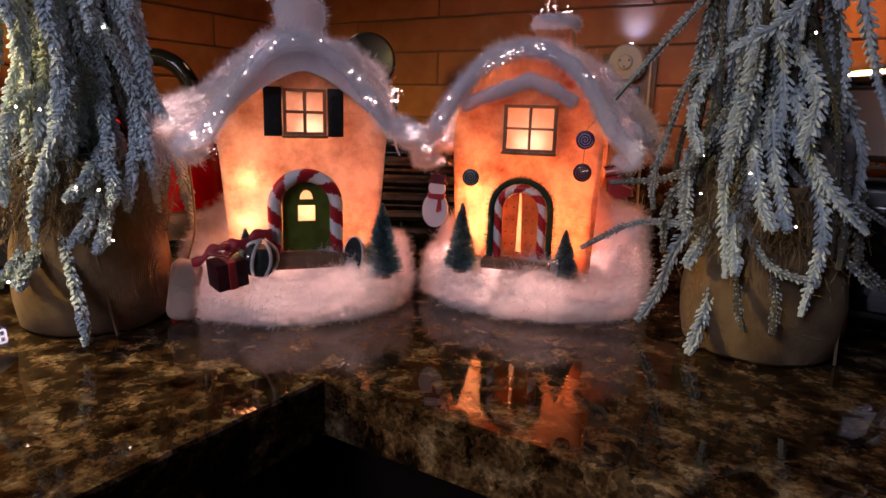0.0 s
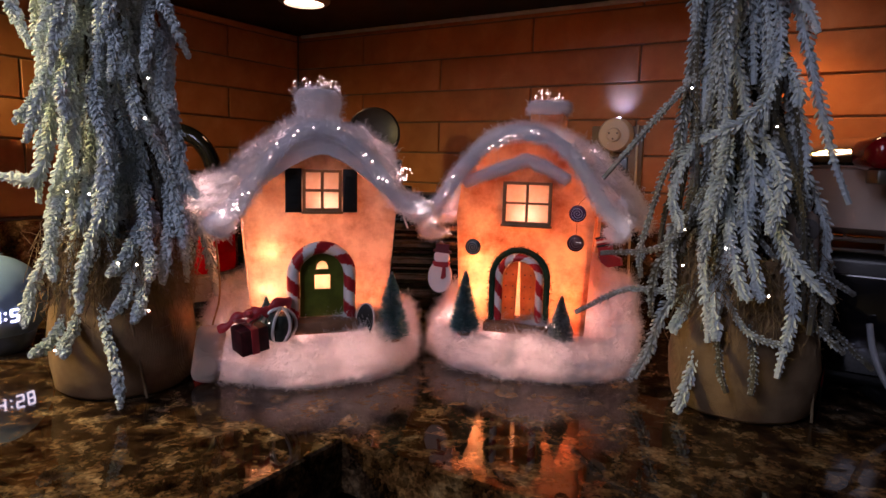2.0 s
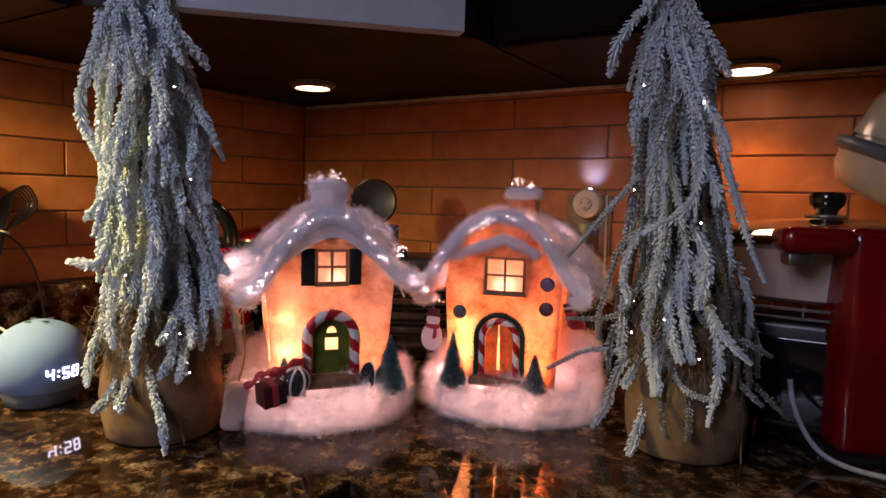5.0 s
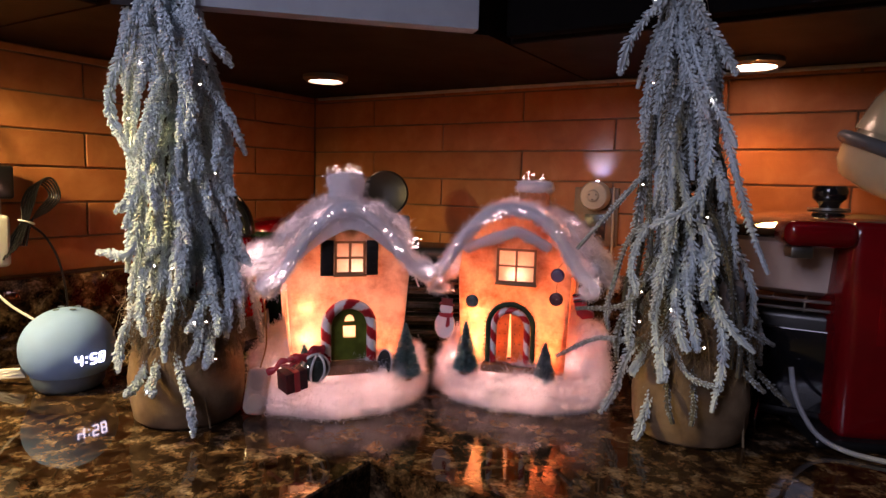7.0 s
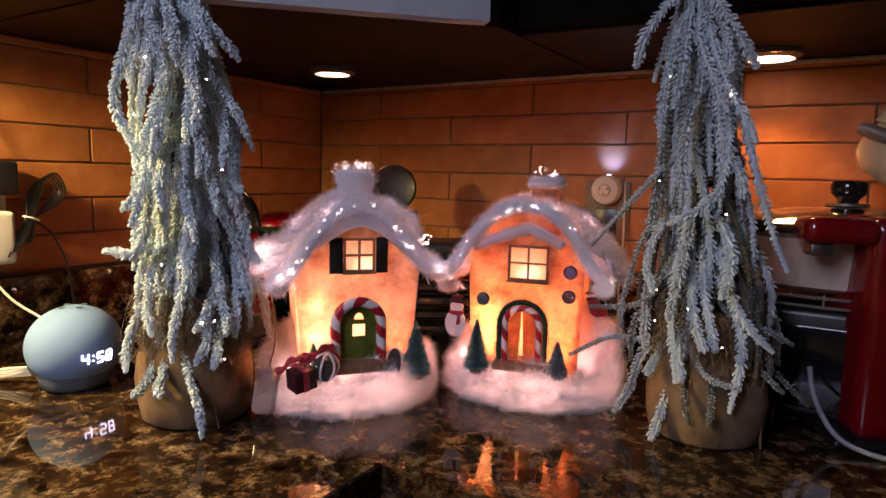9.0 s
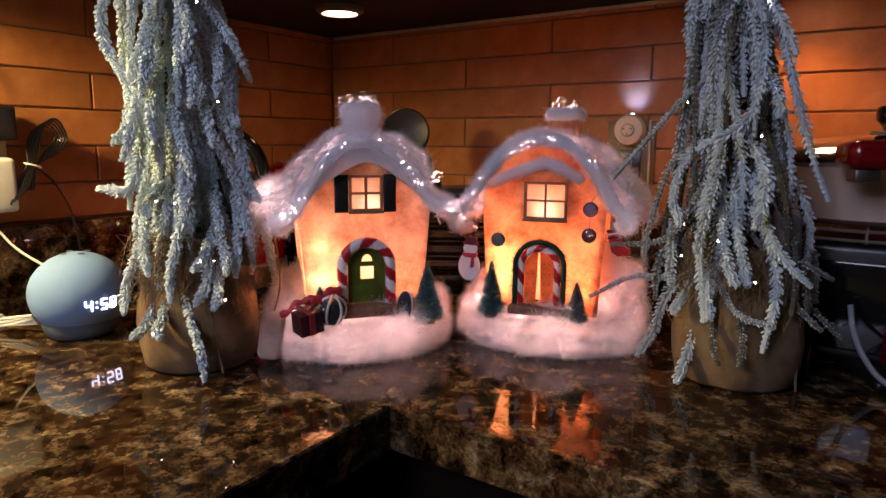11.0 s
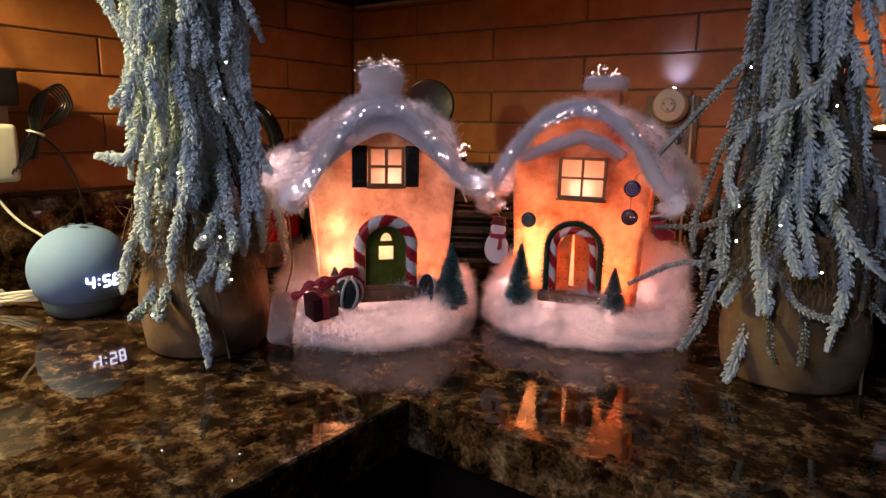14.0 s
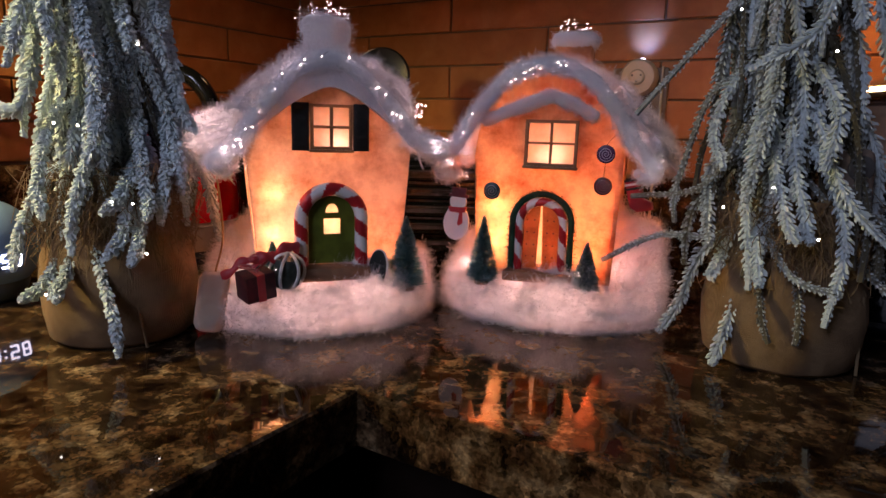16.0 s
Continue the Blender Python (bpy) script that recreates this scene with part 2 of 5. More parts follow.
GRANITE, TILE, FLOCK, BURLAP = granite(), tile_stone(), flock(), burlap()
GROUT = surf("grout", (0.22, 0.125, 0.07), 0.9, grain=900)
PLASTER = surf("plaster", (0.42, 0.40, 0.36), 0.85, scale=4, grain=120)
CEILING = surf("ceiling_paint", (0.6, 0.6, 0.58), 0.9, scale=4, grain=150)
FLOOR = surf("floor_wood", (0.14, 0.08, 0.045), 0.4, scale=6, grain=90)
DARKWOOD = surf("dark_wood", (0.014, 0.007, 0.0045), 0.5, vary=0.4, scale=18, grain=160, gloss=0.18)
# darker and duller than DARKWOOD, for one wall cabinet door only
NEARBLACK = surf("near_black_finish", (0.004, 0.003, 0.003), 0.8, vary=0.4, scale=18, grain=160, gloss=0.06)
GREYPAINT = surf("grey_paint", (0.34, 0.37, 0.40), 0.45, vary=0.12, scale=25, grain=260)
BLACKGLASS = surf("black_glass", (0.008, 0.008, 0.01), 0.08, bump=0)
CARD = surf("brown_card", (0.35, 0.24, 0.15), 0.9)
TRIM = surf("light_trim", (0.5, 0.42, 0.34), 0.5)
FELT1 = thin("peach_felt", (0.95, 0.80, 0.66), (0.46, 0.27, 0.17), 0.72, 24, bump=0.6, depth=0.0012, cloud=0.68)
FELT2 = thin("orange_felt", (0.95, 0.72, 0.50), (0.50, 0.22, 0.11), 0.72, 24, bump=0.6, depth=0.0012, cloud=0.68)
COTTON = thin("cotton_wool", (0.9, 0.88, 0.9), (0.87, 0.85, 0.87), 0.52, 40, 0.0, 0.0006)
FLEECE = thin("roof_fleece", (0.93, 0.94, 0.97), (0.87, 0.89, 0.94), 0.6, 120, 0.4, 0.001)
PAPER = thin("window_film", (0.98, 0.88, 0.74), (0.90, 0.72, 0.54), 0.8, 60, 0.05)
BLACKPAINT = surf("black_paint", (0.012, 0.013, 0.012), 0.55)
FRAMEWOOD = surf("frame_wood", (0.34, 0.19, 0.09), 0.6, vary=0.35, scale=90, grain=900)
PORCHWOOD = surf("porch_wood", (0.36, 0.17, 0.09), 0.65, vary=0.35, scale=90, grain=900)
GREENPAINT = surf("green_paint", (0.15, 0.19, 0.018), 0.5, vary=0.45, scale=70, grain=800)
ORANGEWOOD = thin("orange_wood", (0.85, 0.42, 0.16), (0.66, 0.28, 0.09), 0.5, 90, 0.2)
REDCANE = surf("red_clay", (0.55, 0.02, 0.025), 0.4, vary=0.2)
WHITECANE = surf("white_clay", (0.82, 0.78, 0.76), 0.45, vary=0.08)
PINEGREEN = surf("garland_green", (0.01, 0.07, 0.03), 0.75, vary=0.4)
BRUSH = thin("brush_teal", (0.30, 0.52, 0.52), (0.10, 0.26, 0.25), 0.45, 300, 0.0)
BRUSHFROST = thin("brush_frosted", (0.6, 0.66, 0.68), (0.08, 0.16, 0.16), 0.45, 260, 0.0)
PURPLE = surf("purple_icing", (0.10, 0.03, 0.11), 0.4)
TEALDARK = surf("dark_teal_icing", (0.03, 0.07, 0.07), 0.4)
LILAC = surf("lilac_icing", (0.60, 0.50, 0.66), 0.4)
SNOWMANWHITE = surf("tag_white", (0.82, 0.74, 0.72), 0.6, vary=0.06)
SCARF = surf("scarf_red", (0.5, 0.03, 0.04), 0.7)
HATRED = surf("hat_maroon", (0.16, 0.02, 0.025), 0.7)
PLAID = surf("maroon_wrap", (0.10, 0.012, 0.02), 0.5, vary=0.6, scale=160)
RIBBON = surf("red_ribbon", (0.5, 0.012, 0.02), 0.5, sheen=0.4)
SILVERWRAP = surf("dark_green_wrap", (0.05, 0.07, 0.06), 0.4, vary=0.5, scale=200)
SILVER = surf("silver_tinsel", (0.92, 0.90, 0.88), 0.35, 0.3, bump=0.8)
FIBRE = clear_glass("light_fibre", (1, 0.93, 0.92), 0.1)
TIP = glowing("fibre_tip", (1.0, 0.90, 0.82), 16)
LED = glowing("string_led", (0.95, 1.0, 0.82), 16)
COPPER = surf("copper_wire", (0.5, 0.42, 0.3), 0.35, 1.0)
TRUNK = surf("bark", (0.08, 0.05, 0.03), 0.9, vary=0.5)
TWINE = surf("twine", (0.3, 0.2, 0.11), 0.95, vary=0.4, grain=2000, bump=0.6)
BOXPLASTIC = thin("frosted_plastic", (0.86, 0.72, 0.62), (0.8, 0.64, 0.54), 0.45, 40, 0.05)
GREYDISC = surf("grey_plastic", (0.34, 0.36, 0.38), 0.4)
DOTCLOTH = surf("speaker_cloth", (0.19, 0.36, 0.66), 0.8, vary=0.08, scale=30, grain=2400, bump=0.5, depth=0.0005)
DOTBASE = surf("speaker_base", (0.10, 0.15, 0.21), 0.5)
DIGIT = glowing("clock_digit", (0.75, 0.86, 1.0), 6)
WHITEPLASTIC = surf("white_plastic", (0.75, 0.74, 0.72), 0.35, vary=0.06)
IVORY = surf("ivory_plastic", (0.56, 0.44, 0.30), 0.4, vary=0.08)
BLACKPLASTIC = surf("black_plastic", (0.012, 0.012, 0.013), 0.3, vary=0.3)
BLACKGLOSS = surf("black_gloss", (0.008, 0.008, 0.009), 0.1, coat=0.5, bump=0.05)
GREYLID = surf("dark_grey_plastic", (0.016, 0.017, 0.021), 0.4, vary=0.2)
REDENAMEL = surf("red_enamel", (0.23, 0.004, 0.006), 0.16, vary=0.12, coat=0.7, bump=0.04)
DEEPRED = surf("deep_red_enamel", (0.42, 0.004, 0.006), 0.16, vary=0.12, bump=0.03, coat=0.6)
DARKSTEEL = surf("dark_steel", (0.34, 0.31, 0.28), 0.3, 1.0, vary=0.12, bump=0.1)
STEEL = surf("brushed_steel", (0.42, 0.40, 0.37), 0.33, 1.0, vary=0.12, bump=0.1)
CHROME = surf("chrome", (0.75, 0.74, 0.72), 0.08, 1.0, vary=0.05, bump=0.1)
GREENTIN = surf("dark_green_enamel", (0.006, 0.03, 0.016), 0.25, vary=0.2)
CERAMIC = surf("cream_ceramic", (0.66, 0.5, 0.42), 0.25, vary=0.06, coat=0.3)
GLASS = surf("milky_plastic", (0.88, 0.74, 0.46), 0.18, vary=0.06, transmission=0.5, bump=0.02)
GASKET = surf("grey_gasket", (0.12, 0.125, 0.125), 0.4, vary=0.15)
LAMPDISC = glowing("puck_disc", (1.0, 0.84, 0.58), 9)
LAMPDIM = glowing("puck_disc_dim", (1.0, 0.8, 0.55), 6)
NIGHTLED = glowing("night_led", (0.6, 0.75, 1.0), 8)


# ---------------------------------------------------------------- mesh helpers
def sized(x, y, z=0.0, turn=0.0, size=None):
    return pose(x, y, z, 0, 0, turn) @ Matrix.Scale(size or BIG, 4)


def thing(name, m, label, category, group="", kind=""):
    ob = new(name)
    ob.empty_display_size = 0.02
    ob.matrix_world = m
    return tagged(ob, label, category, group, kind)


def part(name, bm, material, parent, label="", smooth=True, matrix=None):
    me = bpy.data.meshes.new(name)
    bmesh.ops.recalc_face_normals(bm, faces=bm.faces[:])
    bm.to_mesh(me)
    bm.free()
    for mm in (material if isinstance(material, (list, tuple)) else [material]):
        me.materials.append(mm)
    for f in me.polygons:
        f.use_smooth = smooth
    ob = new(name, me)
    if parent:
        ob.parent = parent
    if matrix:
        ob.matrix_basis = matrix
    if smooth and material not in (COTTON, PINEGREEN):
        me.set_sharp_from_angle(angle=radians(42))
    return tagged(ob, label)


def box(bm, lo, hi, bevel=0.0, seg=2):
    lo, hi = Vector(lo), Vector(hi)
    made = bmesh.ops.create_cube(bm, size=1, matrix=Matrix.Translation((lo + hi) / 2) @ Matrix.Diagonal((*(hi - lo), 1)))
    if bevel:
        edges = list({e for v in made["verts"] for e in v.link_edges})
        bmesh.ops.bevel(bm, geom=edges, offset=bevel, segments=seg, affect="EDGES", profile=0.5)
    return bm


def boxed(lo, hi, bevel=0.0, seg=2):
    return box(bmesh.new(), lo, hi, bevel, seg)


def spline(points, n):
    """n + 1 places on a smooth line through the points."""
    P = [Vector(p) for p in points]
    P = [2 * P[0] - P[1]] + P + [2 * P[-1] - P[-2]]
    out, spans = [], len(P) - 3
    for i in range(n + 1):
        s = i / n * spans
        k = min(int(s), spans - 1)
        t = s - k
        a, b, c, d = P[k:k + 4]
        out.append(0.5 * (2 * b + (c - a) * t + (2 * a - 5 * b + 4 * c - d) * t * t + (3 * b - a - 3 * c + d) * t ** 3))
    return out


def tube(bm, pts, radius, seg=8, squash=None, index=None):
    """A round bar along the points. index(ring, k) gives the material of a face."""
    pts = [Vector(p) for p in pts]
    ref = Vector((0.13, 0.21, 0.93))
    rings = []
    for i, p in enumerate(pts):
        d = (pts[min(i + 1, len(pts) - 1)] - pts[max(i - 1, 0)]).normalized()
        a = ref - d * ref.dot(d)
        if a.length < 1e-3:
            a = Vector((1, 0, 0)) - d * d.x
        a.normalize()
        ref = a
        b = d.cross(a)
        r = radius[i] if isinstance(radius, (list, tuple)) else radius
        rings.append([bm.verts.new(p + (a * math.cos(k * math.tau / seg) + b * math.sin(k * math.tau / seg) * (squash or 1)) * r) for k in range(seg)])
    for i in range(len(rings) - 1):
        for k in range(seg):
            f = bm.faces.new((rings[i][k], rings[i][(k + 1) % seg], rings[i + 1][(k + 1) % seg], rings[i + 1][k]))
            if index:
                f.material_index = index(i, k)
    bm.faces.new(rings[0][::-1])
    bm.faces.new(rings[-1])
    return bm


def lathe(bm, profile, seg=32, centre=(0, 0, 0), turn=None, wobble=None):
    """Turns (radius, height) pairs about the z axis."""
    m = Matrix.Translation(centre) @ (turn or Matrix())
    rings = []
    for r, z in profile:
        if r <= 1e-6:
            rings.append([bm.verts.new(m @ Vector((0, 0, z)))])
        else:
            ring = []
            for k in range(seg):
                a = k * math.tau / seg
                rr = r * (1 + (wobble(a, z) if wobble else 0))
                ring.append(bm.verts.new(m @ Vector((rr * math.cos(a), rr * math.sin(a), z))))
            rings.append(ring)
    for p, q in zip(rings, rings[1:]):
        if len(p) == 1 and len(q) == 1:
            continue
        for k in range(seg):
            if len(p) == 1:
                bm.faces.new((p[0], q[(k + 1) % seg], q[k]))
            elif len(q) == 1:
                bm.faces.new((p[k], p[(k + 1) % seg], q[0]))
            else:
                bm.faces.new((p[k], p[(k + 1) % seg], q[(k + 1) % seg], q[k]))
    if len(rings[0]) > 1 and len(rings[-1]) > 1 and abs(profile[0][0] - profile[-1][0]) + abs(profile[0][1] - profile[-1][1]) > 1e-6:
        bm.faces.new(rings[0][::-1])
        bm.faces.new(rings[-1])
    return bm


def plate(bm, outer, holes, y0, y1):
    """A flat board in the x-z plane with holes, between y0 and y1."""
    edges = []
    for loop in (outer, *holes):
        vs = [bm.verts.new((u, y0, z)) for u, z in loop]
        edges += [bm.edges.new((vs[i], vs[(i + 1) % len(vs)])) for i in range(len(vs))]
    made = bmesh.ops.triangle_fill(bm, edges=edges, use_beauty=True, use_dissolve=False)
    faces = [f for f in made["geom"] if isinstance(f, bmesh.types.BMFace)]
    ext = bmesh.ops.extrude_face_region(bm, geom=faces)
    bmesh.ops.translate(bm, vec=(0, y1 - y0, 0), verts=[v for v in ext["geom"] if isinstance(v, bmesh.types.BMVert)])
    return bm


def arch(half, z0, z1, n=14, centre=0.0):
    """Outline of a door with a round head."""
    spring = z1 - half
    return [(centre - half, z0), (centre + half, z0)] + [(centre + half * math.cos(a), spring + half * math.sin(a)) for a in [math.pi * k / n for k in range(n + 1)]]


def rect(u0, z0, u1, z1):
    return [(u0, z0), (u1, z0), (u1, z1), (u0, z1)]


def fbm(p, scale, octaves=4):
    return noise.fractal(Vector(p) * scale, 1.0, 2.0, octaves)


def fluff(bm, count, length, seed, width=0.00013, pick=None):
    """Loose fibres that stand off a cotton surface."""
    rnd = random.Random(seed)
    bm.normal_update()
    faces = [f for f in bm.faces if f.calc_area() > 0 and (pick is None or pick(f.calc_center_median()))]
    weights = [f.calc_area() for f in faces]
    for f in rnd.choices(faces, weights, k=count):
        p, n = f.calc_center_median(), f.normal
        e = Vector((rnd.gauss(0, 1), rnd.gauss(0, 1), rnd.gauss(0, 1)))
        d = (n * 0.3 + e * 0.7).normalized()
        s = d.cross(Vector((rnd.gauss(0, 1), rnd.gauss(0, 1), rnd.gauss(0, 1)))).normalized() * width
        l = length * rnd.uniform(0.4, 1.3)
        off = Vector((rnd.uniform(-1, 1), rnd.uniform(-1, 1), rnd.uniform(-1, 1))) * 0.0015
        bend = Vector((rnd.gauss(0, 1), rnd.gauss(0, 1), rnd.gauss(0, 1))) * l * 0.35
        a, b, c = p + off - n * 0.0006, p + off + d * l * 0.5 + bend, p + off + d * l
        v = [bm.verts.new(q) for q in (a - s, a + s, b - s, b + s, c)]
        bm.faces.new((v[0], v[1], v[3], v[2]))
        bm.faces.new((v[2], v[3], v[4]))


# ---------------------------------------------------------------- the kitchen corner
def prism(outline, z0, z1, bevel=0.0, seg=3):
    bm = bmesh.new()
    f = bm.faces.new([bm.verts.new((x, y, z0)) for x, y in outline])
    ext = bmesh.ops.extrude_face_region(bm, geom=[f])
    bmesh.ops.translate(bm, vec=(0, 0, z1 - z0), verts=[v for v in ext["geom"] if isinstance(v, bmesh.types.BMVert)])
    if bevel:
        top = [e for e in bm.edges if all(abs(v.co.z - z1) < 1e-6 for v in e.verts)]
        bmesh.ops.bevel(bm, geom=top, offset=bevel, segments=seg, affect="EDGES", profile=0.5)
    return bm


EDGE, EDGE_N, FAR = 0.585, 0.552, 1.78
ROOM = 2.6
tagged(part("worktop", prism([(0, 0), (0, -FAR), (EDGE, -FAR), (EDGE, -EDGE_N), (FAR, -EDGE_N), (FAR, 0)], -0.04, 0.0, 0.0018, 1), GRANITE, None),
       "polished brown and black granite worktop turning the corner", "worktop", kind="structure")
tagged(part("base_cabinet_left", boxed((0.002, -FAR, -0.81), (0.550, -0.527, -0.043), 0.003), DARKWOOD, None), "dark stained wooden base cabinet under the worktop", "cabinet", kind="structure")
tagged(part("base_cabinet_right", boxed((0.557, -0.517, -0.81), (FAR, -0.002, -0.043), 0.003), DARKWOOD, None), "dark stained wooden base cabinet under the worktop", "cabinet", kind="structure")
tagged(part("plinth", prism([(0.002, -0.002), (0.002, -FAR), (0.49, -FAR), (0.49, -0.46), (FAR, -0.46), (FAR, -0.002)], -0.91, -0.815), DARKWOOD, None), "dark recessed plinth below the base cabinets", "plinth", kind="structure")
tagged(part("floor", boxed((-0.1, -1.92, -1.0), (ROOM + 0.1, 0.1, -0.912)), FLOOR, None), "dark brown wooden kitchen floor", "floor", kind="structure")
tagged(part("ceiling", boxed((-0.1, -1.92, 1.55), (ROOM + 0.1, 0.1, 1.65)), CEILING, None), "plain pale ceiling in the dark", "ceiling", kind="structure")
wall_north = tagged(part("wall_north", boxed((-0.12, 0.003, -0.91), (ROOM, 0.12, 1.55)), GROUT, None, smooth=False), "kitchen wall with long stone tiles and dark joints", "wall", kind="structure")
wall_west = tagged(part("wall_west", boxed((-0.12, -1.92, -0.91), (-0.003, 0.002, 1.55)), GROUT, None, smooth=False), "kitchen wall with long stone tiles and dark joints", "wall", kind="structure")
SOUTH = 1.8
bm = bmesh.new()
for lo, hi in (((-0.1, -SOUTH - 0.12, -0.91), (ROOM, -SOUTH, 0.5)), ((-0.1, -SOUTH - 0.12, 1.2), (ROOM, -SOUTH, 1.55)), ((-0.1, -SOUTH - 0.12, 0.5), (0.26, -SOUTH, 1.2)), ((0.86, -SOUTH - 0.12, 0.5), (ROOM, -SOUTH, 1.2))):
    box(bm, lo, hi)
tagged(part("wall_south", bm, PLASTER, None, smooth=False), "plain plastered wall with a window at dusk", "wall", kind="structure")
tagged(part("wall_east", boxed((ROOM, -1.92, -0.91), (ROOM + 0.12, 0.1, 1.55)), PLASTER, None, smooth=False), "plain plastered wall", "wall", kind="structure")
window = thing("window_1", pose(0.56, -SOUTH, 0.85), "white painted kitchen window with dusk outside", "window", kind="structure")
bm = bmesh.new()
for lo, hi in (((-0.3, -0.06, -0.35), (-0.26, 0.015, 0.35)), ((0.26, -0.06, -0.35), (0.3, 0.015, 0.35)), ((-0.26, -0.06, -0.35), (0.26, 0.015, -0.31)), ((-0.26, -0.06, 0.31), (0.26, 0.015, 0.35))):
    box(bm, lo, hi, 0.004)
part("window_frame", bm, WHITEPLASTIC, window)
pane = part("pane", boxed((-0.26, -0.05, -0.31), (0.26, -0.046, 0.31)), clear_glass("window_glass"), window)
pane.visible_shadow = False

# granite upstand along both walls
UP = 0.1125
tagged(part("upstand_north", boxed((0.0225, -0.022, 0.0005), (FAR, 0.008, UP), 0.002), GRANITE, None), "polished granite upstand at the wall", "upstand", kind="structure")
tagged(part("upstand_west", boxed((-0.008, -FAR, 0.0005), (0.022, 0.008, UP), 0.002), GRANITE, None), "polished granite upstand at the wall", "upstand", kind="structure")

# wall cabinets: a diagonal corner unit with a unit on each side
bm = prism([(0.0, 0.0), (0.0, -0.615), (0.302, -0.615), (0.578, -0.339), (0.578, 0.0)], UNDER, 1.15)
corner_unit = thing("corner_wall_cabinet", pose(0, 0, 0), "grey painted diagonal corner cabinet with dark glass door", "cabinet")
part("body", bm, DARKWOOD, corner_unit, "dark wooden underside and carcass", smooth=False)
half = 0.170
bm = bmesh.new()
plate(bm, rect(-half, 0.0, half, 0.74), [rect(-half + 0.042, 0.045, half - 0.042, 0.69)], -0.022, 0.0)
fr = part("door_frame", bm, GREYPAINT, corner_unit, "grey painted frame", smooth=False, matrix=pose(0.4456, -0.4724, UNDER, 0, 0, 45))
part("pane", boxed((-half + 0.04, -0.012, 0.043), (half - 0.04, -0.006, 0.692)), BLACKGLASS, corner_unit, "dark glass", smooth=False, matrix=pose(0.4456, -0.4724, UNDER, 0, 0, 45))


def wall_unit(label, lo, hi, front, finish):
    t = thing("wall_cabinet", pose(0, 0, 0), label, "cabinet")
    part("body", boxed(lo, hi, 0.002), DARKWOOD, t, smooth=False)
    part("door", boxed(*front, 0.004), finish, t)
    return t


wall_unit("dark wooden wall cabinet above the worktop", (0.580, -0.285, UNDER), (1.5, 0.0, 1.15), ((0.584, -0.307, UNDER + 0.004), (1.49, -0.287, 1.14)), NEARBLACK)
wall_unit("dark wooden wall cabinet above the worktop", (0.0, -1.7, UNDER), (0.285, -0.618, 1.15), ((0.287, -1.69, UNDER + 0.004), (0.307, -0.63, 1.14)), DARKWOOD)
tagged(part("trim", boxed((0.012, -0.006, UNDER - 0.006), (1.5, 0.0045, UNDER - 0.001), 0.001), TRIM, None), "thin light bead where the cabinets meet the tiles", "trim", kind="structure")

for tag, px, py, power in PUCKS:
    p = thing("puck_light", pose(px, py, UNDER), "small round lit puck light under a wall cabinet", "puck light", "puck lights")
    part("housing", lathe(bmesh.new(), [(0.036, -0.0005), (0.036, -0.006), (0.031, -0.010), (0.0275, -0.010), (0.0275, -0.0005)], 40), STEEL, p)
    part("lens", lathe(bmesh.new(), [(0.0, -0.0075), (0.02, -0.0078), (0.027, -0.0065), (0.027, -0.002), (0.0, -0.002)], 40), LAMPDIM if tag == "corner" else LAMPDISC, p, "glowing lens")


# ---------------------------------------------------------------- the two lit houses
def roof_snow(name, parent, line, y0, y1, thick, seed, material, label, lumps=0.0024, fibres=30000):
    """A thick quilt of cotton that follows the roof line from front to back."""
    n, m = 110, 44
    mid = spline([(u, 0, z) for u, z in line], n)
    loop = []
    for i, p in enumerate(mid):
        d = (mid[min(i + 1, n)] - mid[max(i - 1, 0)]).normalized()
        loop.append((p, Vector((-d.z, 0, d.x))))
    ring = [(p, k, 1) for p, k in loop] + [(p, k, -1) for p, k in loop[::-1]]
    bm = bmesh.new()
    rows = []
    for j in range(m + 1):
        v = j / m
        end = math.sqrt(max(0.0, 1 - (2 * v - 1) ** 8))
        row = []
        for i, (p, k, side) in enumerate(ring):
            s = (i if side > 0 else 2 * n + 1 - i) / n
            tipped = math.sqrt(max(0.0, 1 - (2 * s - 1) ** 10))
            q = p + k * side * thick * 0.5 * (0.25 + 0.75 * end) * (0.35 + 0.65 * tipped)
            q.y = y0 + (y1 - y0) * v
            w = fbm((q.x + seed, q.y, q.z), 42, 2) * lumps * (1.0 if side > 0 else 0.4) + fbm((q.x, q.y + seed, q.z), 130, 2) * lumps * 0.2
            q += k * side * w
            q.y += fbm((q.z, q.x + seed, 0), 70) * 0.004 * (1 - end)
            row.append(bm.verts.new(q))
        rows.append(row)
    c = len(ring)
    for j, (a, b) in enumerate(zip(rows, rows[1:])):
        for i in range(c):
            if n + 7 < i < c - 8 and 5 < j < m - 5:
                continue  # open underneath, where it lies on the house
            bm.faces.new((a[i], a[(i + 1) % c], b[(i + 1) % c], b[i]))
    for row in (rows[0], rows[-1]):
        for i in range(n):
            bm.faces.new((row[i], row[i + 1], row[c - 2 - i], row[c - 1 - i]))
    bmesh.ops.recalc_face_normals(bm, faces=bm.faces[:])
    if fibres:
        fluff(bm, fibres, 0.0075, seed, 0.00011)
    return part(name, bm, material, parent, label)


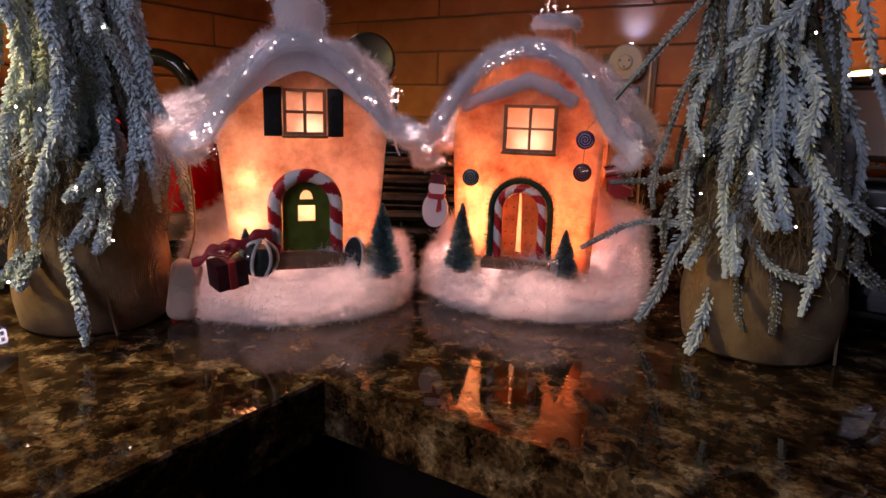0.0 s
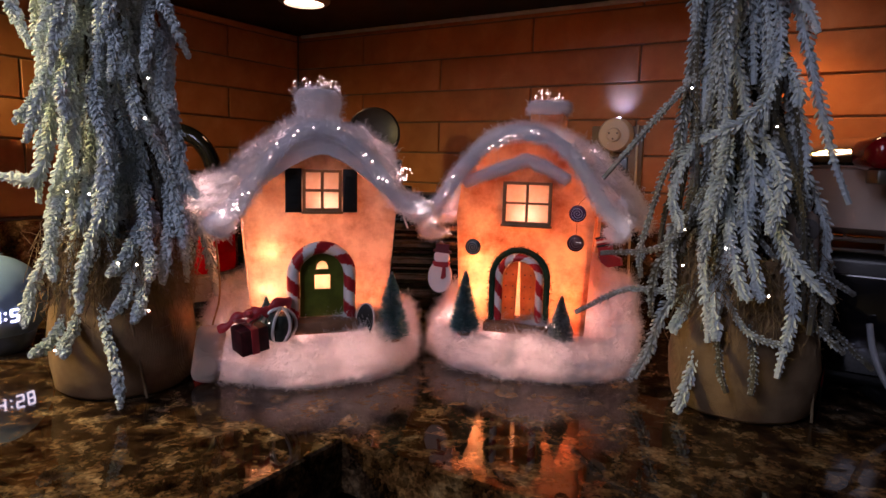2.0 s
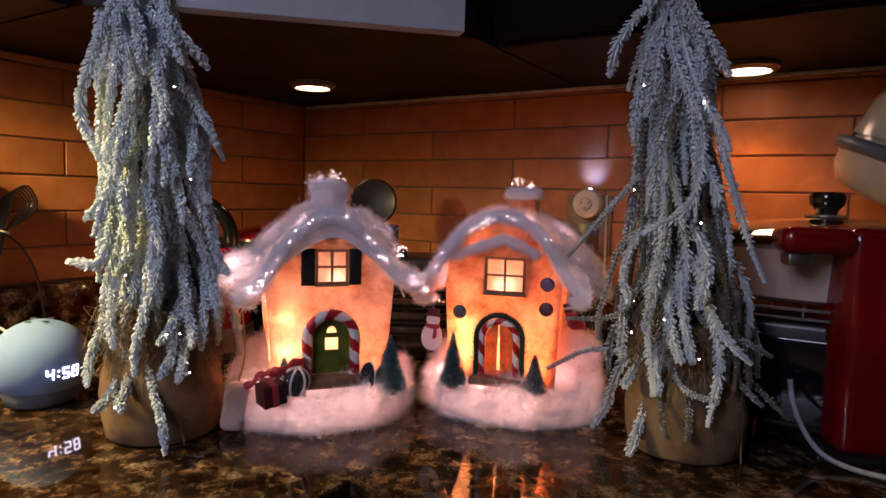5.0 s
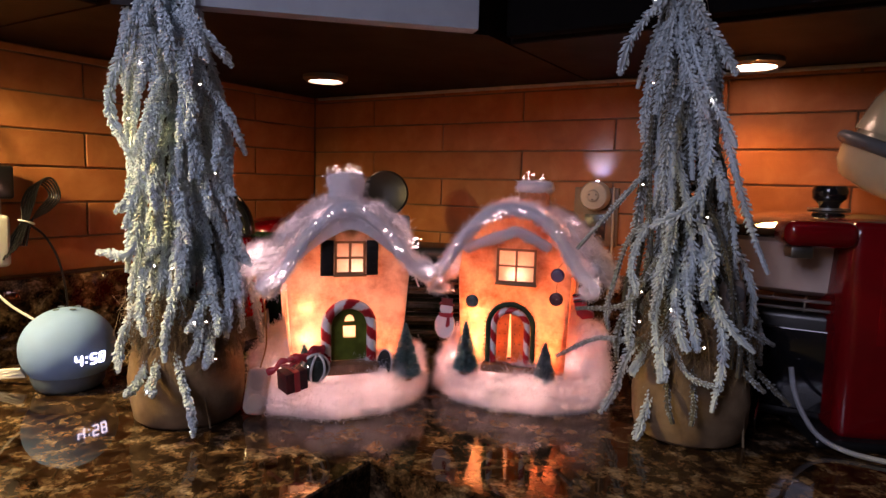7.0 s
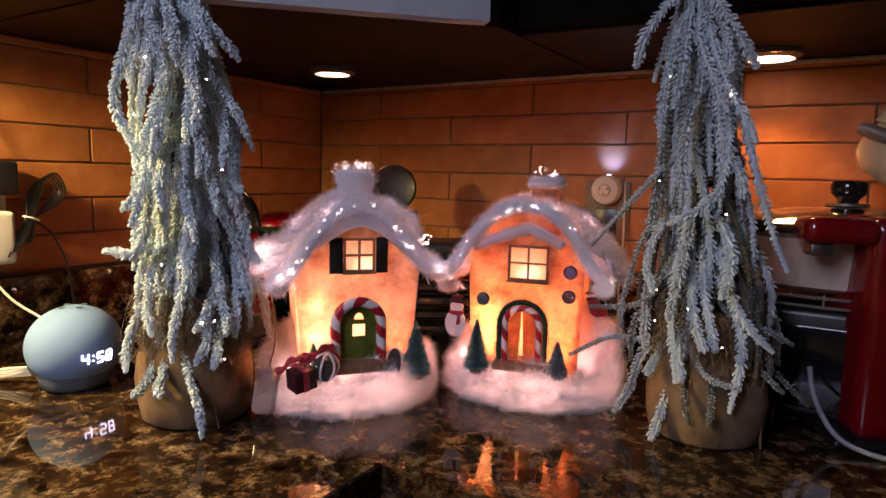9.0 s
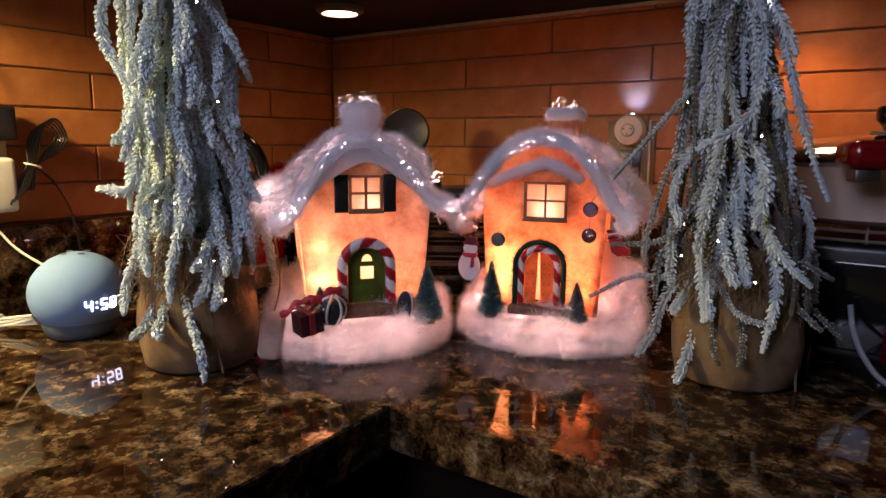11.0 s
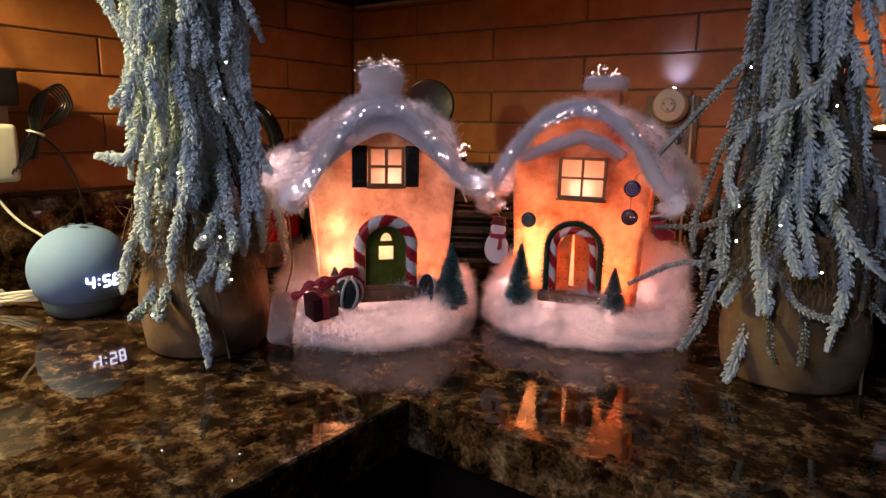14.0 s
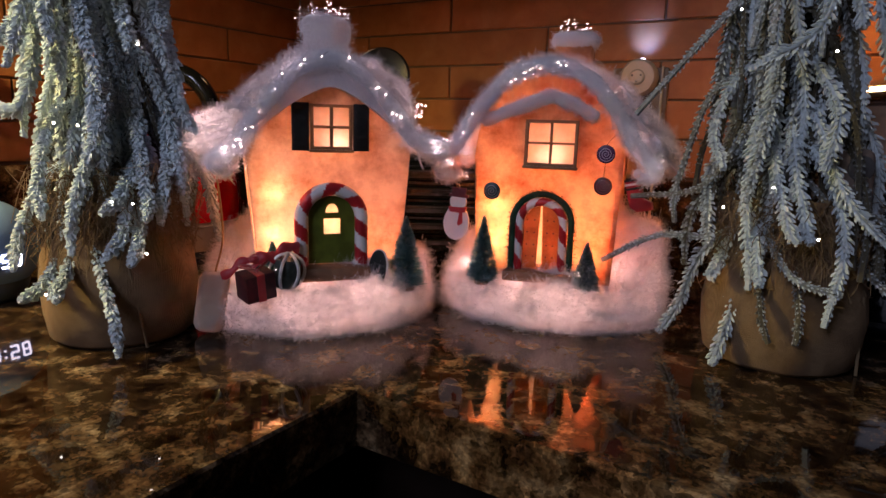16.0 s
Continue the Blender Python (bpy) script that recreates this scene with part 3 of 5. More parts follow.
def eave_roll(parent, line, y, radius, seed, curl):
    """A smooth roll of fleece along the front edge of the roof, hooked inwards at both eaves."""
    (u0, z0), (u1, z1) = line[0], line[-1]
    pts = [(u0 + curl * 1.5, y + 0.012, z0 - 0.004), (u0 + curl * 0.6, y + 0.006, z0 - 0.0065)] + [(u, y, z) for u, z in line] + [(u1 - curl * 0.6, y + 0.006, z1 - 0.006), (u1 - curl * 1.5, y + 0.012, z1 - 0.003)]
    mid = spline(pts, 150)
    bm = bmesh.new()
    tube(bm, mid, [radius * (0.88 + 0.22 * fbm((k * 0.09 + seed, 0.3, 0.7), 1.0, 3)) * min(1.0, 0.45 + 0.05 * min(k, 150 - k)) for k in range(151)], 16)
    bmesh.ops.recalc_face_normals(bm, faces=bm.faces[:])
    fluff(bm, 20000, 0.0048, int(seed * 10), 0.0001)
    return part("eave_roll", bm, FLEECE, parent, "smooth pale fleece roll along the eaves")


def snow_mound(parent, cx, cy, rx, ry, seed, height, label):
    """A drift of cotton wool: a hollow before the step, folds, and a puffed rim that overhangs."""
    bm = bmesh.new()
    nr, na = 84, 230
    profile = spline([(0.52, 0, 1.0), (0.62, 0, 0.97), (0.71, 0, 0.84), (0.80, 0, 0.80), (0.885, 0, 0.80), (0.955, 0, 0.66), (0.995, 0, 0.44), (1.0, 0, 0.24), (0.965, 0, 0.07), (0.91, 0, 0.0)], nr)
    rows = []
    for i in range(nr + 1):
        s = i / nr
        row = []
        for k in range(na):
            a = k * math.tau / na
            ca, sa = math.cos(a), math.sin(a)
            h = height(ca, sa)
            edge = 1 + 0.085 * fbm((ca * 2 + seed, sa * 2, 0), 1.3)
            w = 0.09 * fbm((ca * 1.3, sa * 1.3 + seed, 2.0), 1.2, 2)
            r, z = profile[i].x, profile[i].z * h
            r += w * math.sin(math.pi * s)
            fold = 0.0
            for at, deep, f in ((0.40, 0.0022, 1.1), (0.66, 0.0018, 1.6)):
                c = at + 0.16 * fbm((ca * f + at * 9, sa * f + seed, 0.0), 1.0, 2)
                show = min(1.0, max(0.0, 0.55 + 1.3 * fbm((ca * 1.7 + seed, sa * 1.7, at * 5), 1.0, 2)))
                d = (s - c) / 0.045
                fold += deep * show * (1.2 * math.exp(-0.5 * ((d - 1.5) / 1.3) ** 2) - math.exp(-0.5 * d * d))
            x, y = cx + rx * r * edge * ca, cy + ry * r * edge * sa
            puff = fbm((x + seed, y, z), 30, 2) * 0.0062 + fbm((x, y + seed, z), 70, 2) * 0.0011
            keep = 1 if z > 0.006 else 0.25
            x += ca * (puff + fold) * 0.9 * keep * min(1, s * 2)
            y += sa * (puff + fold) * 0.9 * keep * min(1, s * 2)
            z = max(0.0004, z + (puff + fold * 0.8) * keep) if i < nr else -0.0006
            row.append(bm.verts.new((x, y, z)))
        rows.append(row)
    for p, q in zip(rows, rows[1:]):
        for k in range(na):
            bm.faces.new((p[k], p[(k + 1) % na], q[(k + 1) % na], q[k]))
    bmesh.ops.recalc_face_normals(bm, faces=bm.faces[:])
    # unseen disc added to keep the inner lamps off the drift's low rim
    board = lathe(bmesh.new(), [(0, 0.0006), (0.98, 0.0006), (1.0, 0.002), (1.0, 0.015), (0.98, 0.0165), (0, 0.0165)], 60)
    bmesh.ops.transform(board, matrix=Matrix.Translation((cx, cy, 0)) @ Matrix.Diagonal((rx * 0.80, ry * 0.80, 1, 1)), verts=board.verts[:])
    part("light_block_disc", board, CARD, parent, "unseen card disc added under the cotton to block light")
    fluff(bm, 85000, 0.0085, seed, 0.0001)
    return part("snow_drift", bm, COTTON, parent, label)


def tuft(parent, centre, radii, seed, turn=0.0, fibres=3000):
    """A loose hank of cotton."""
    bm = bmesh.new()
    bmesh.ops.create_icosphere(bm, subdivisions=5, radius=1.0)
    for v in bm.verts:
        k = 1 + 0.32 * fbm((v.co.x + seed, v.co.y, v.co.z), 1.6) + 0.06 * fbm((v.co.x, v.co.y + seed, v.co.z), 4.0, 2)
        v.co = Vector((v.co.x * radii[0], v.co.y * radii[1], v.co.z * radii[2])) * k
    bmesh.ops.transform(bm, matrix=Matrix.Translation(centre) @ pose(0, 0, 0, 0, turn, 0), verts=bm.verts[:])
    bmesh.ops.recalc_face_normals(bm, faces=bm.faces[:])
    fluff(bm, fibres, 0.0070, seed, 0.00011)
    return part("cotton_tuft", bm, COTTON, parent, "loose tuft of cotton")


def house_shell(parent, felt, front, side_lo, side_hi, z0, z1, depth, holes, label):
    """Front, back and two leaning sides of thin felt."""
    bm = bmesh.new()
    plate(bm, front, holes, 0.0, 0.0016)
    part("front_wall", bm, felt, parent, label, smooth=False)
    bm = bmesh.new()
    plate(bm, front, [], depth, depth + 0.0016)
    part("back_wall", bm, felt, parent, "", smooth=False)
    for s in (-1, 1):
        bm = bmesh.new()
        o = [Vector((s * side_lo, 0.0018, z0)), Vector((s * side_hi, 0.0018, z1)), Vector((s * side_hi, depth - 0.0002, z1)), Vector((s * side_lo, depth - 0.0002, z0))]
        inner = [p - Vector((s * 0.0016, 0, 0)) for p in o]
        vo, vi = [bm.verts.new(p) for p in o], [bm.verts.new(p) for p in inner]
        bm.faces.new(vo)
        bm.faces.new(vi[::-1])
        for k in range(4):
            bm.faces.new((vo[k], vo[(k + 1) % 4], vi[(k + 1) % 4], vi[k]))
        part("side_wall", bm, felt, parent, "", smooth=False)


def baffle(parent, name, outline, y1):
    """A thin card sleeve behind an opening: unseen, added to shade the lit wall around it."""
    bm = bmesh.new()
    c = Vector((sum(u for u, _ in outline), 0, sum(z for _, z in outline))) / len(outline)
    loops = []
    for y, k in ((0.0018, 1.0), (y1, 1.0), (y1, 1.06), (0.0018, 1.06)):
        loops.append([bm.verts.new((c.x + (u - c.x) * k, y, c.z + (z - c.z) * k)) for u, z in outline])
    for a, b in zip(loops, loops[1:] + loops[:1]):
        for k in range(len(outline)):
            q = (k + 1) % len(outline)
            bm.faces.new((a[k], a[q], b[q], b[k]))
    return part(name, bm, CARD, parent, "unseen card sleeve added to shape the glow", smooth=False)


def lattice_window(parent, u0, z0, u1, z1, y, bar, rail):
    um, zm = (u0 + u1) / 2, (z0 + z1) / 2
    holes = [rect(a, b, c, d) for a, c in ((u0 + rail, um - bar), (um + bar, u1 - rail)) for b, d in ((z0 + rail, zm - bar), (zm + bar, z1 - rail))]
    bm = bmesh.new()
    plate(bm, rect(u0, z0, u1, z1), holes, y - 0.003, y)
    w = part("window", bm, FRAMEWOOD, parent, "brown wooden lattice window", smooth=False)
    part("sill", boxed((u0 - 0.001, y - 0.0055, z0 - 0.0022), (u1 + 0.001, y, z0 - 0.0002), 0.0006), FRAMEWOOD, w)
    for h in holes:
        part("pane", boxed((h[0][0] - 0.0005, y + 0.0002, h[0][1] - 0.0005), (h[2][0] + 0.0005, y + 0.0008, h[2][1] + 0.0005)), PAPER, w, "warmly lit pane", smooth=False)
    return w


def cane_arch(parent, half, z0, z1, r, y, centre, coils, seg=16):
    spring = z1 - r - half
    path = [Vector((centre - half, y, z0 + (spring - z0) * k / 16)) for k in range(16)]
    path += [Vector((centre - half * math.cos(a), y, spring + half * math.sin(a))) for a in [math.pi * k / 32 for k in range(33)]]
    path += [Vector((centre + half, y, spring - (spring - z0) * k / 16)) for k in range(1, 17)]
    path = [path[0] + (path[1] - path[0]) * 0] + path[1:]
    dense = spline(path, 150)
    return part("candy_cane_arch", tube(bmesh.new(), dense, r, seg, index=lambda i, k: int((i / 150 * coils + k / seg) * 2) % 2), [WHITECANE, REDCANE], parent, "red and white striped arch")


def bristle_tree(place, height, radius, material, label, seed, base=True):
    t = thing("bottle_brush_tree", place, label, "miniature tree", "miniature trees")
    rnd = random.Random(seed)
    vs, fs = [], []
    n = 4200
    for i in range(n):
        s = i / n
        z = height * (0.06 + 0.94 * s)
        R = radius * (1 - s) ** 0.85 * rnd.uniform(0.75, 1.08) + 0.0006
        a = rnd.uniform(0, math.tau)
        d = Vector((math.cos(a), math.sin(a), rnd.uniform(0.05, 0.45))).normalized()
        w = Vector((-math.sin(a), math.cos(a), rnd.uniform(-0.6, 0.6))).normalized() * 0.00034
        p = Vector((0, 0, z - 0.1 * R))
        k = len(vs)
        vs += [p - w, p + w, p + d * R + w * 0.7, p + d * R - w * 0.7]
        fs.append((k, k + 1, k + 2, k + 3))
    me = bpy.data.meshes.new("bristles")
    me.from_pydata(vs, [], fs)
    me.materials.append(material)
    ob = new("bristles", me)
    ob.parent = t
    part("stem", tube(bmesh.new(), [(0, 0, 0), (0, 0, height)], 0.0006, 6), SILVER, t)
    if base:
        part("base", lathe(bmesh.new(), [(0, 0), (radius * 0.45, 0), (radius * 0.42, 0.003), (0, 0.003)], 20), PORCHWOOD, t)
    return t


def fibre_lights(parent, spots, seed, spread, name, label, size=(0.00016, 0.00034)):
    """Bunches of thin light fibres with glowing ends. spots: place, number, direction."""
    rnd = random.Random(seed)
    bm, bw = bmesh.new(), bmesh.new()
    for place, count, out in spots:
        for _ in range(count):
            p = Vector(place) + Vector((rnd.gauss(0, 1), rnd.gauss(0, 1) * 0.6, rnd.gauss(0, 1))) * spread * 0.5
            q = p + (Vector(out) + Vector((rnd.gauss(0, 1), rnd.gauss(0, 1), rnd.gauss(0, 1))) * 0.5) * spread
            tube(bw, [p - (q - p) * 0.6, q], 0.00012, 3)
            bmesh.ops.create_icosphere(bm, subdivisions=1, radius=rnd.uniform(*size), matrix=Matrix.Translation(q))
    tagged(part(name, bm, TIP, parent, label), kind="stuff")
    tagged(part(name.replace("lights", "strand"), bw, FIBRE, parent, "thin clear light fibres"), kind="stuff")


def lollipop(house, turn, u, z, y, material, label, icing):
    t = thing("lollipop_ornament", sized(*house, 0.0, turn) @ pose(u, y, z, 90, 0, 0), label, "ornament", "swirl ornaments")
    part("disc", lathe(bmesh.new(), [(0, 0.0), (0.0062, 0.0), (0.0072, 0.0008), (0.0072, 0.0018), (0.0064, 0.0024), (0, 0.0024)], 32), material, t)
    sp = [Vector((0.0060 * k / 70 * math.cos(k * 0.27), 0.0060 * k / 70 * math.sin(k * 0.27), 0.0026)) for k in range(3, 71)]
    part("swirl", tube(bmesh.new(), sp, 0.00036, 5), icing, t, "icing swirl")
    return t


# --- first house
house1 = thing("lit_house", sized(*HOUSE1, 0.0, TURN1), "peach felt toy house glowing from inside, snowy roof, green door", "toy house", "lit toy houses")
top1 = [(p.x, p.z - 0.002) for p in spline([(u, 0, z) for u, z in ROOF1[1:8]], 24)]
front1 = [(-0.0555, 0.038), (0.0555, 0.038), (0.0635, 0.1385)] + [(u, z) for u, z in reversed(top1) if abs(u) < 0.0605] + [(-0.0635, 0.1385)]
WIN1, DOOR1 = (-0.0160, 0.1415, 0.0158, 0.1755), 0.0182
house_shell(house1, FELT1, front1, 0.0555, 0.0635, 0.038, 0.1385, 0.085, [rect(WIN1[0] + 0.002, WIN1[1] + 0.002, WIN1[2] - 0.002, WIN1[3] - 0.002), arch(0.0175, 0.053, 0.108)], "mottled peach felt")
baffle(house1, "window_baffle", rect(WIN1[0], WIN1[1], WIN1[2], WIN1[3]), 0.012)
baffle(house1, "door_baffle", arch(0.0182, 0.052, 0.109), 0.012)
eave_roll(house1, ROOF1, -0.0125, 0.0068, 2.3, 0.010)
roof_snow("snow_roof", house1, [(u, z + 0.003) for u, z in ROOF1], -0.008, 0.098, 0.0125, 3.1, COTTON, "white cotton snow")
tuft(house1, (-0.086, 0.040, 0.154), (0.034, 0.044, 0.0125), 2.2, -22, 12000)
tuft(house1, (-0.055, 0.052, 0.176), (0.034, 0.040, 0.011), 4.2, -44, 8000)
tuft(house1, (0.050, 0.048, 0.186), (0.032, 0.042, 0.0165), 6.2, 46, 9000)
bm = bmesh.new()
lower = [(p.x, p.z) for p in spline([(-0.060, 0, 0.151), (-0.040, 0, 0.168), (-0.020, 0, 0.181), (-0.001, 0, 0.188), (0.018, 0, 0.181), (0.038, 0, 0.167), (0.058, 0, 0.151)], 24)]
upper = [(p.x, p.z) for p in spline([(u, 0, z) for u, z in ROOF1[1:8]], 24)]
plate(bm, lower + upper[::-1], [], -0.0125, -0.005)
part("gable_fleece", bm, FLEECE, house1, "pale blue-white fleece under the eaves", smooth=False)
lattice_window(house1, *WIN1, -0.001, 0.0011, 0.0022)
for u0, u1 in ((-0.0300, -0.0172), (0.0170, 0.0288)):
    s = part("shutter", boxed((u0, -0.0048, 0.1405), (u1, -0.0014, 0.1763), 0.0006), BLACKPAINT, house1, "black wooden shutter")
    for z in (0.1455, 0.1515, 0.1575, 0.1635, 0.1695):
        part("slat", boxed((u0 + 0.002, -0.0053, z - 0.0014), (u1 - 0.002, -0.0049, z + 0.0014)), BLACKPAINT, s, smooth=False)
cane_arch(house1, 0.0235, 0.0505, 0.1165, 0.0052, -0.0050, -0.0008, 6.5)
bm = bmesh.new()
plate(bm, arch(DOOR1, 0.0525, 0.1095), [[(0.0052 * math.cos(math.pi * k / 10), 0.0925 + 0.0072 * math.sin(math.pi * k / 10)) for k in range(11)], rect(-0.0065, 0.0755, 0.0068, 0.0880)], -0.0026, -0.0004)
dr = part("door", bm, GREENPAINT, house1, "green painted round-headed wooden door", smooth=False)
part("pane", boxed((-0.007, -0.0002, 0.075), (0.0073, 0.0002, 0.1005)), PAPER, dr, "warmly lit pane", smooth=False)
part("porch", boxed((-0.0285, -0.020, 0.0415), (0.0275, -0.0005, 0.0515), 0.0012), PORCHWOOD, house1, "brown wooden step")
bm = bmesh.new()
lathe(bm, [(0.0, 0.184), (0.040, 0.189), (0.0275, 0.203), (0.0190, 0.213), (0.0172, 0.223), (0.0192, 0.229), (0.0202, 0.235), (0.0192, 0.2405), (0.015, 0.243), (0.0, 0.240)], 28, (0.001, 0.034, 0), wobble=lambda a, z: 0.26 * fbm((math.cos(a), math.sin(a), z * 60), 1.6))
fluff(bm, 9000, 0.0055, 8, 0.00011)
part("chimney", bm, COTTON, house1, "cotton-wrapped chimney with a flared top")


def drift1(ca, sa):
    return 0.046 + 0.010 * max(0, sa) + 0.044 * max(0, -ca) * max(0, sa + 0.42) + 0.018 * max(0, ca)


snow_mound(house1, -0.002, 0.036, 0.094, 0.070, 1.7, drift1, "fluffy white cotton wool drift")
RIM1 = [(-0.0052, 0.2099), (-0.0191, 0.2020), (-0.0205, 0.2008), (0.0072, 0.2070), (-0.0377, 0.1883), (-0.0414, 0.1822), (-0.0542, 0.1655), (-0.0609, 0.1574), (0.0302, 0.1896), (0.0315, 0.1880), (0.0382, 0.1790), (0.0450, 0.1700), (0.0466, 0.1683), (0.0500, 0.1650), (-0.0640, 0.1530)]
fibre_lights(house1, [((u, -0.0195, z), 1, (0, -0.9, 0.2)) for u, z in RIM1] + [((-0.0677, -0.016, 0.1459), 5, (-0.3, -0.6, 0)), ((-0.0750, -0.015, 0.1400), 6, (-0.3, -0.6, 0)), ((0.0790, -0.014, 0.1455), 9, (0.3, -0.6, 0)), ((0.068, 0.0, 0.176), 4, (0.4, -0.4, 0.4)), ((0.070, 0.0, 0.168), 4, (0.4, -0.4, 0.4))], 5, 0.0028, "rim_lights", "glowing ends of light fibres", (0.0004, 0.00075))
fibre_lights(house1, [((-0.007, 0.03, 0.244), 10, (-0.4, -0.1, 1)), ((0.002, 0.026, 0.2445), 12, (0.1, -0.2, 1.2)), ((0.009, 0.032, 0.244), 14, (0.4, -0.1, 1.1)), ((0.014, 0.03, 0.243), 8, (0.6, 0, 0.8)), ((-0.015, 0.03, 0.244), 5, (-0.9, 0, 0.4)), ((0.086, -0.010, 0.146), 18, (0.5, -0.4, 0.4)), ((-0.080, -0.012, 0.136), 8, (-0.3, -0.5, -0.3)), ((-0.066, -0.006, 0.131), 5, (0.2, -0.4, -0.5)),
                      ((0.068, 0.004, 0.170), 14, (0.5, -0.3, 0.5)), ((-0.045, -0.021, 0.052), 6, (-0.2, -0.6, 0.8)), ((-0.038, -0.026, 0.056), 6, (0.1, -0.6, 0.8))], 6, 0.0038, "fibre_lights", "fine glowing ends of light fibres")
part("hanger_thread", tube(bmesh.new(), spline([(0.068, -0.004, 0.144), (0.070, -0.006, 0.134), (0.073, -0.006, 0.127)], 10), 0.0007, 5), COTTON, house1)

LOC1 = sized(*HOUSE1, 0.0, TURN1)
bristle_tree(LOC1 @ pose(0.058, -0.012, 0.030), 0.060, 0.0175, BRUSH, "teal bottle-brush fir standing in the cotton snow", 4)
bristle_tree(LOC1 @ pose(-0.046, -0.006, 0.042), 0.030, 0.009, BRUSH, "tiny teal bottle-brush fir behind the gifts", 5)
gift = thing("gift_box", LOC1 @ pose(-0.0590, -0.024, 0.0335, 6, -7, 22), "dark maroon wrapped gift with a crimson band", "gift")
part("box", boxed((-0.0115, -0.0095, 0), (0.0115, 0.0095, 0.0205), 0.001), PLAID, gift)
part("band", boxed((-0.003, -0.0099, -0.0002), (0.003, 0.0099, 0.0209), 0.0003), RIBBON, gift)
bow = [Vector((0.011 * math.sin(a) * abs(math.sin(a)), 0.004 * math.cos(a), 0.0215 + 0.005 * abs(math.sin(a)))) for a in [math.tau * k / 40 for k in range(41)]]
part("bow", tube(bmesh.new(), bow, 0.0018, 6, 0.35), RIBBON, gift)
gift = thing("gift_box", LOC1 @ pose(-0.0385, -0.021, 0.0400, 0, 8, -12), "dark green wrapped gift tied with silver tinsel", "gift")
part("box", lathe(bmesh.new(), [(0, 0), (0.008, 0), (0.0100, 0.003), (0.0100, 0.018), (0.0085, 0.021), (0, 0.021)], 24), SILVERWRAP, gift)
for a in (15, 75, 135):
    lp = [Vector((0.0132 * math.cos(b) * math.cos(radians(a)), 0.0132 * math.cos(b) * math.sin(radians(a)), 0.0118 + 0.0135 * math.sin(b))) for b in [math.tau * k / 32 for k in range(33)]]
    part("tinsel_cord", tube(bmesh.new(), lp, 0.0013, 6), SILVER, gift)
rb = thing("red_ribbon", LOC1 @ pose(0, 0, 0), "crimson velvet ribbon trailing over the gifts", "ribbon")
part("tail", tube(bmesh.new(), spline([(-0.0835, -0.020, 0.0500), (-0.0765, -0.023, 0.0535), (-0.0700, -0.022, 0.0600), (-0.0640, -0.023, 0.0615), (-0.0580, -0.021, 0.0625)], 30), [0.0030 + 0.0008 * math.sin(k * 0.5) for k in range(31)], 8, 0.35), RIBBON, rb)
part("strip", tube(bmesh.new(), spline([(-0.0590, -0.021, 0.0615), (-0.0520, -0.024, 0.0640), (-0.0450, -0.020, 0.0625), (-0.0400, -0.018, 0.0670), (-0.0330, -0.016, 0.0690), (-0.0275, -0.013, 0.0670)], 30), [0.0042 + 0.0010 * math.sin(k * 0.7) for k in range(31)], 8, 0.4), RIBBON, rb)
part("knot", lathe(bmesh.new(), [(0, -0.0030), (0.0030, -0.0024), (0.0042, 0.0), (0.0030, 0.0024), (0, 0.0030)], 14, (-0.0605, -0.0225, 0.0622)), RIBBON, rb)
disc = thing("sled_disc", LOC1 @ pose(0.0335, -0.0185, 0.0500, 80, 0, -48), "black oval disc with a pale rim leaning by the step", "ornament")
part("plate", lathe(bmesh.new(), [(0, -0.001), (0.0105, -0.001), (0.011, 0.0), (0.0105, 0.001), (0, 0.0012)], 32, turn=Matrix.Diagonal((0.8, 1.35, 1, 1))), BLACKPAINT, disc)
rim = [Vector((0.0108 * 0.8 * math.cos(a), 0.0108 * 1.35 * math.sin(a), 0)) for a in [math.tau * k / 40 for k in range(41)]]
part("rim", tube(bmesh.new(), rim, 0.0009, 6), WHITECANE, disc, "pale rim")

# --- second house
house2 = thing("lit_house", sized(*HOUSE2, 0.0, TURN2), "orange felt toy house glowing from inside, snowy arched roof, double door", "toy house", "lit toy houses")
top2 = [(p.x, p.z - 0.002) for p in spline([(u, 0, z) for u, z in ROOF2[1:8]], 24)]
front2 = [(-0.0550, 0.036), (0.0585, 0.036), (0.0625, 0.138)] + [(u, z) for u, z in reversed(top2) if abs(u) < 0.0595] + [(-0.0600, 0.138)]
WIN2 = (-0.0172, 0.1318, 0.0254, 0.1690)
house_shell(house2, FELT2, front2, 0.0550, 0.0600, 0.036, 0.138, 0.085, [rect(WIN2[0] + 0.002, WIN2[1] + 0.002, WIN2[2] - 0.002, WIN2[3] - 0.002), arch(0.0150, 0.047, 0.1000, centre=0.0008)], "mottled orange felt")
baffle(house2, "window_baffle", rect(WIN2[0], WIN2[1], WIN2[2], WIN2[3]), 0.012)
baffle(house2, "door_baffle", arch(0.0158, 0.0465, 0.101, centre=0.0008), 0.012)
eave_roll(house2, ROOF2, -0.0125, 0.0064, 5.7, 0.010)
roof_snow("snow_roof", house2, [(u, z + 0.001) for u, z in ROOF2], -0.008, 0.098, 0.0105, 7.7, COTTON, "white cotton snow", lumps=0.0014)
tuft(house2, (0.068, 0.054, 0.176), (0.036, 0.050, 0.0085), 3.3, 47, 8000)
tuft(house2, (0.089, 0.052, 0.150), (0.025, 0.048, 0.009), 5.3, 50, 8000)
tuft(house2, (0.020, 0.065, 0.205), (0.036, 0.030, 0.007), 8.3, 12)
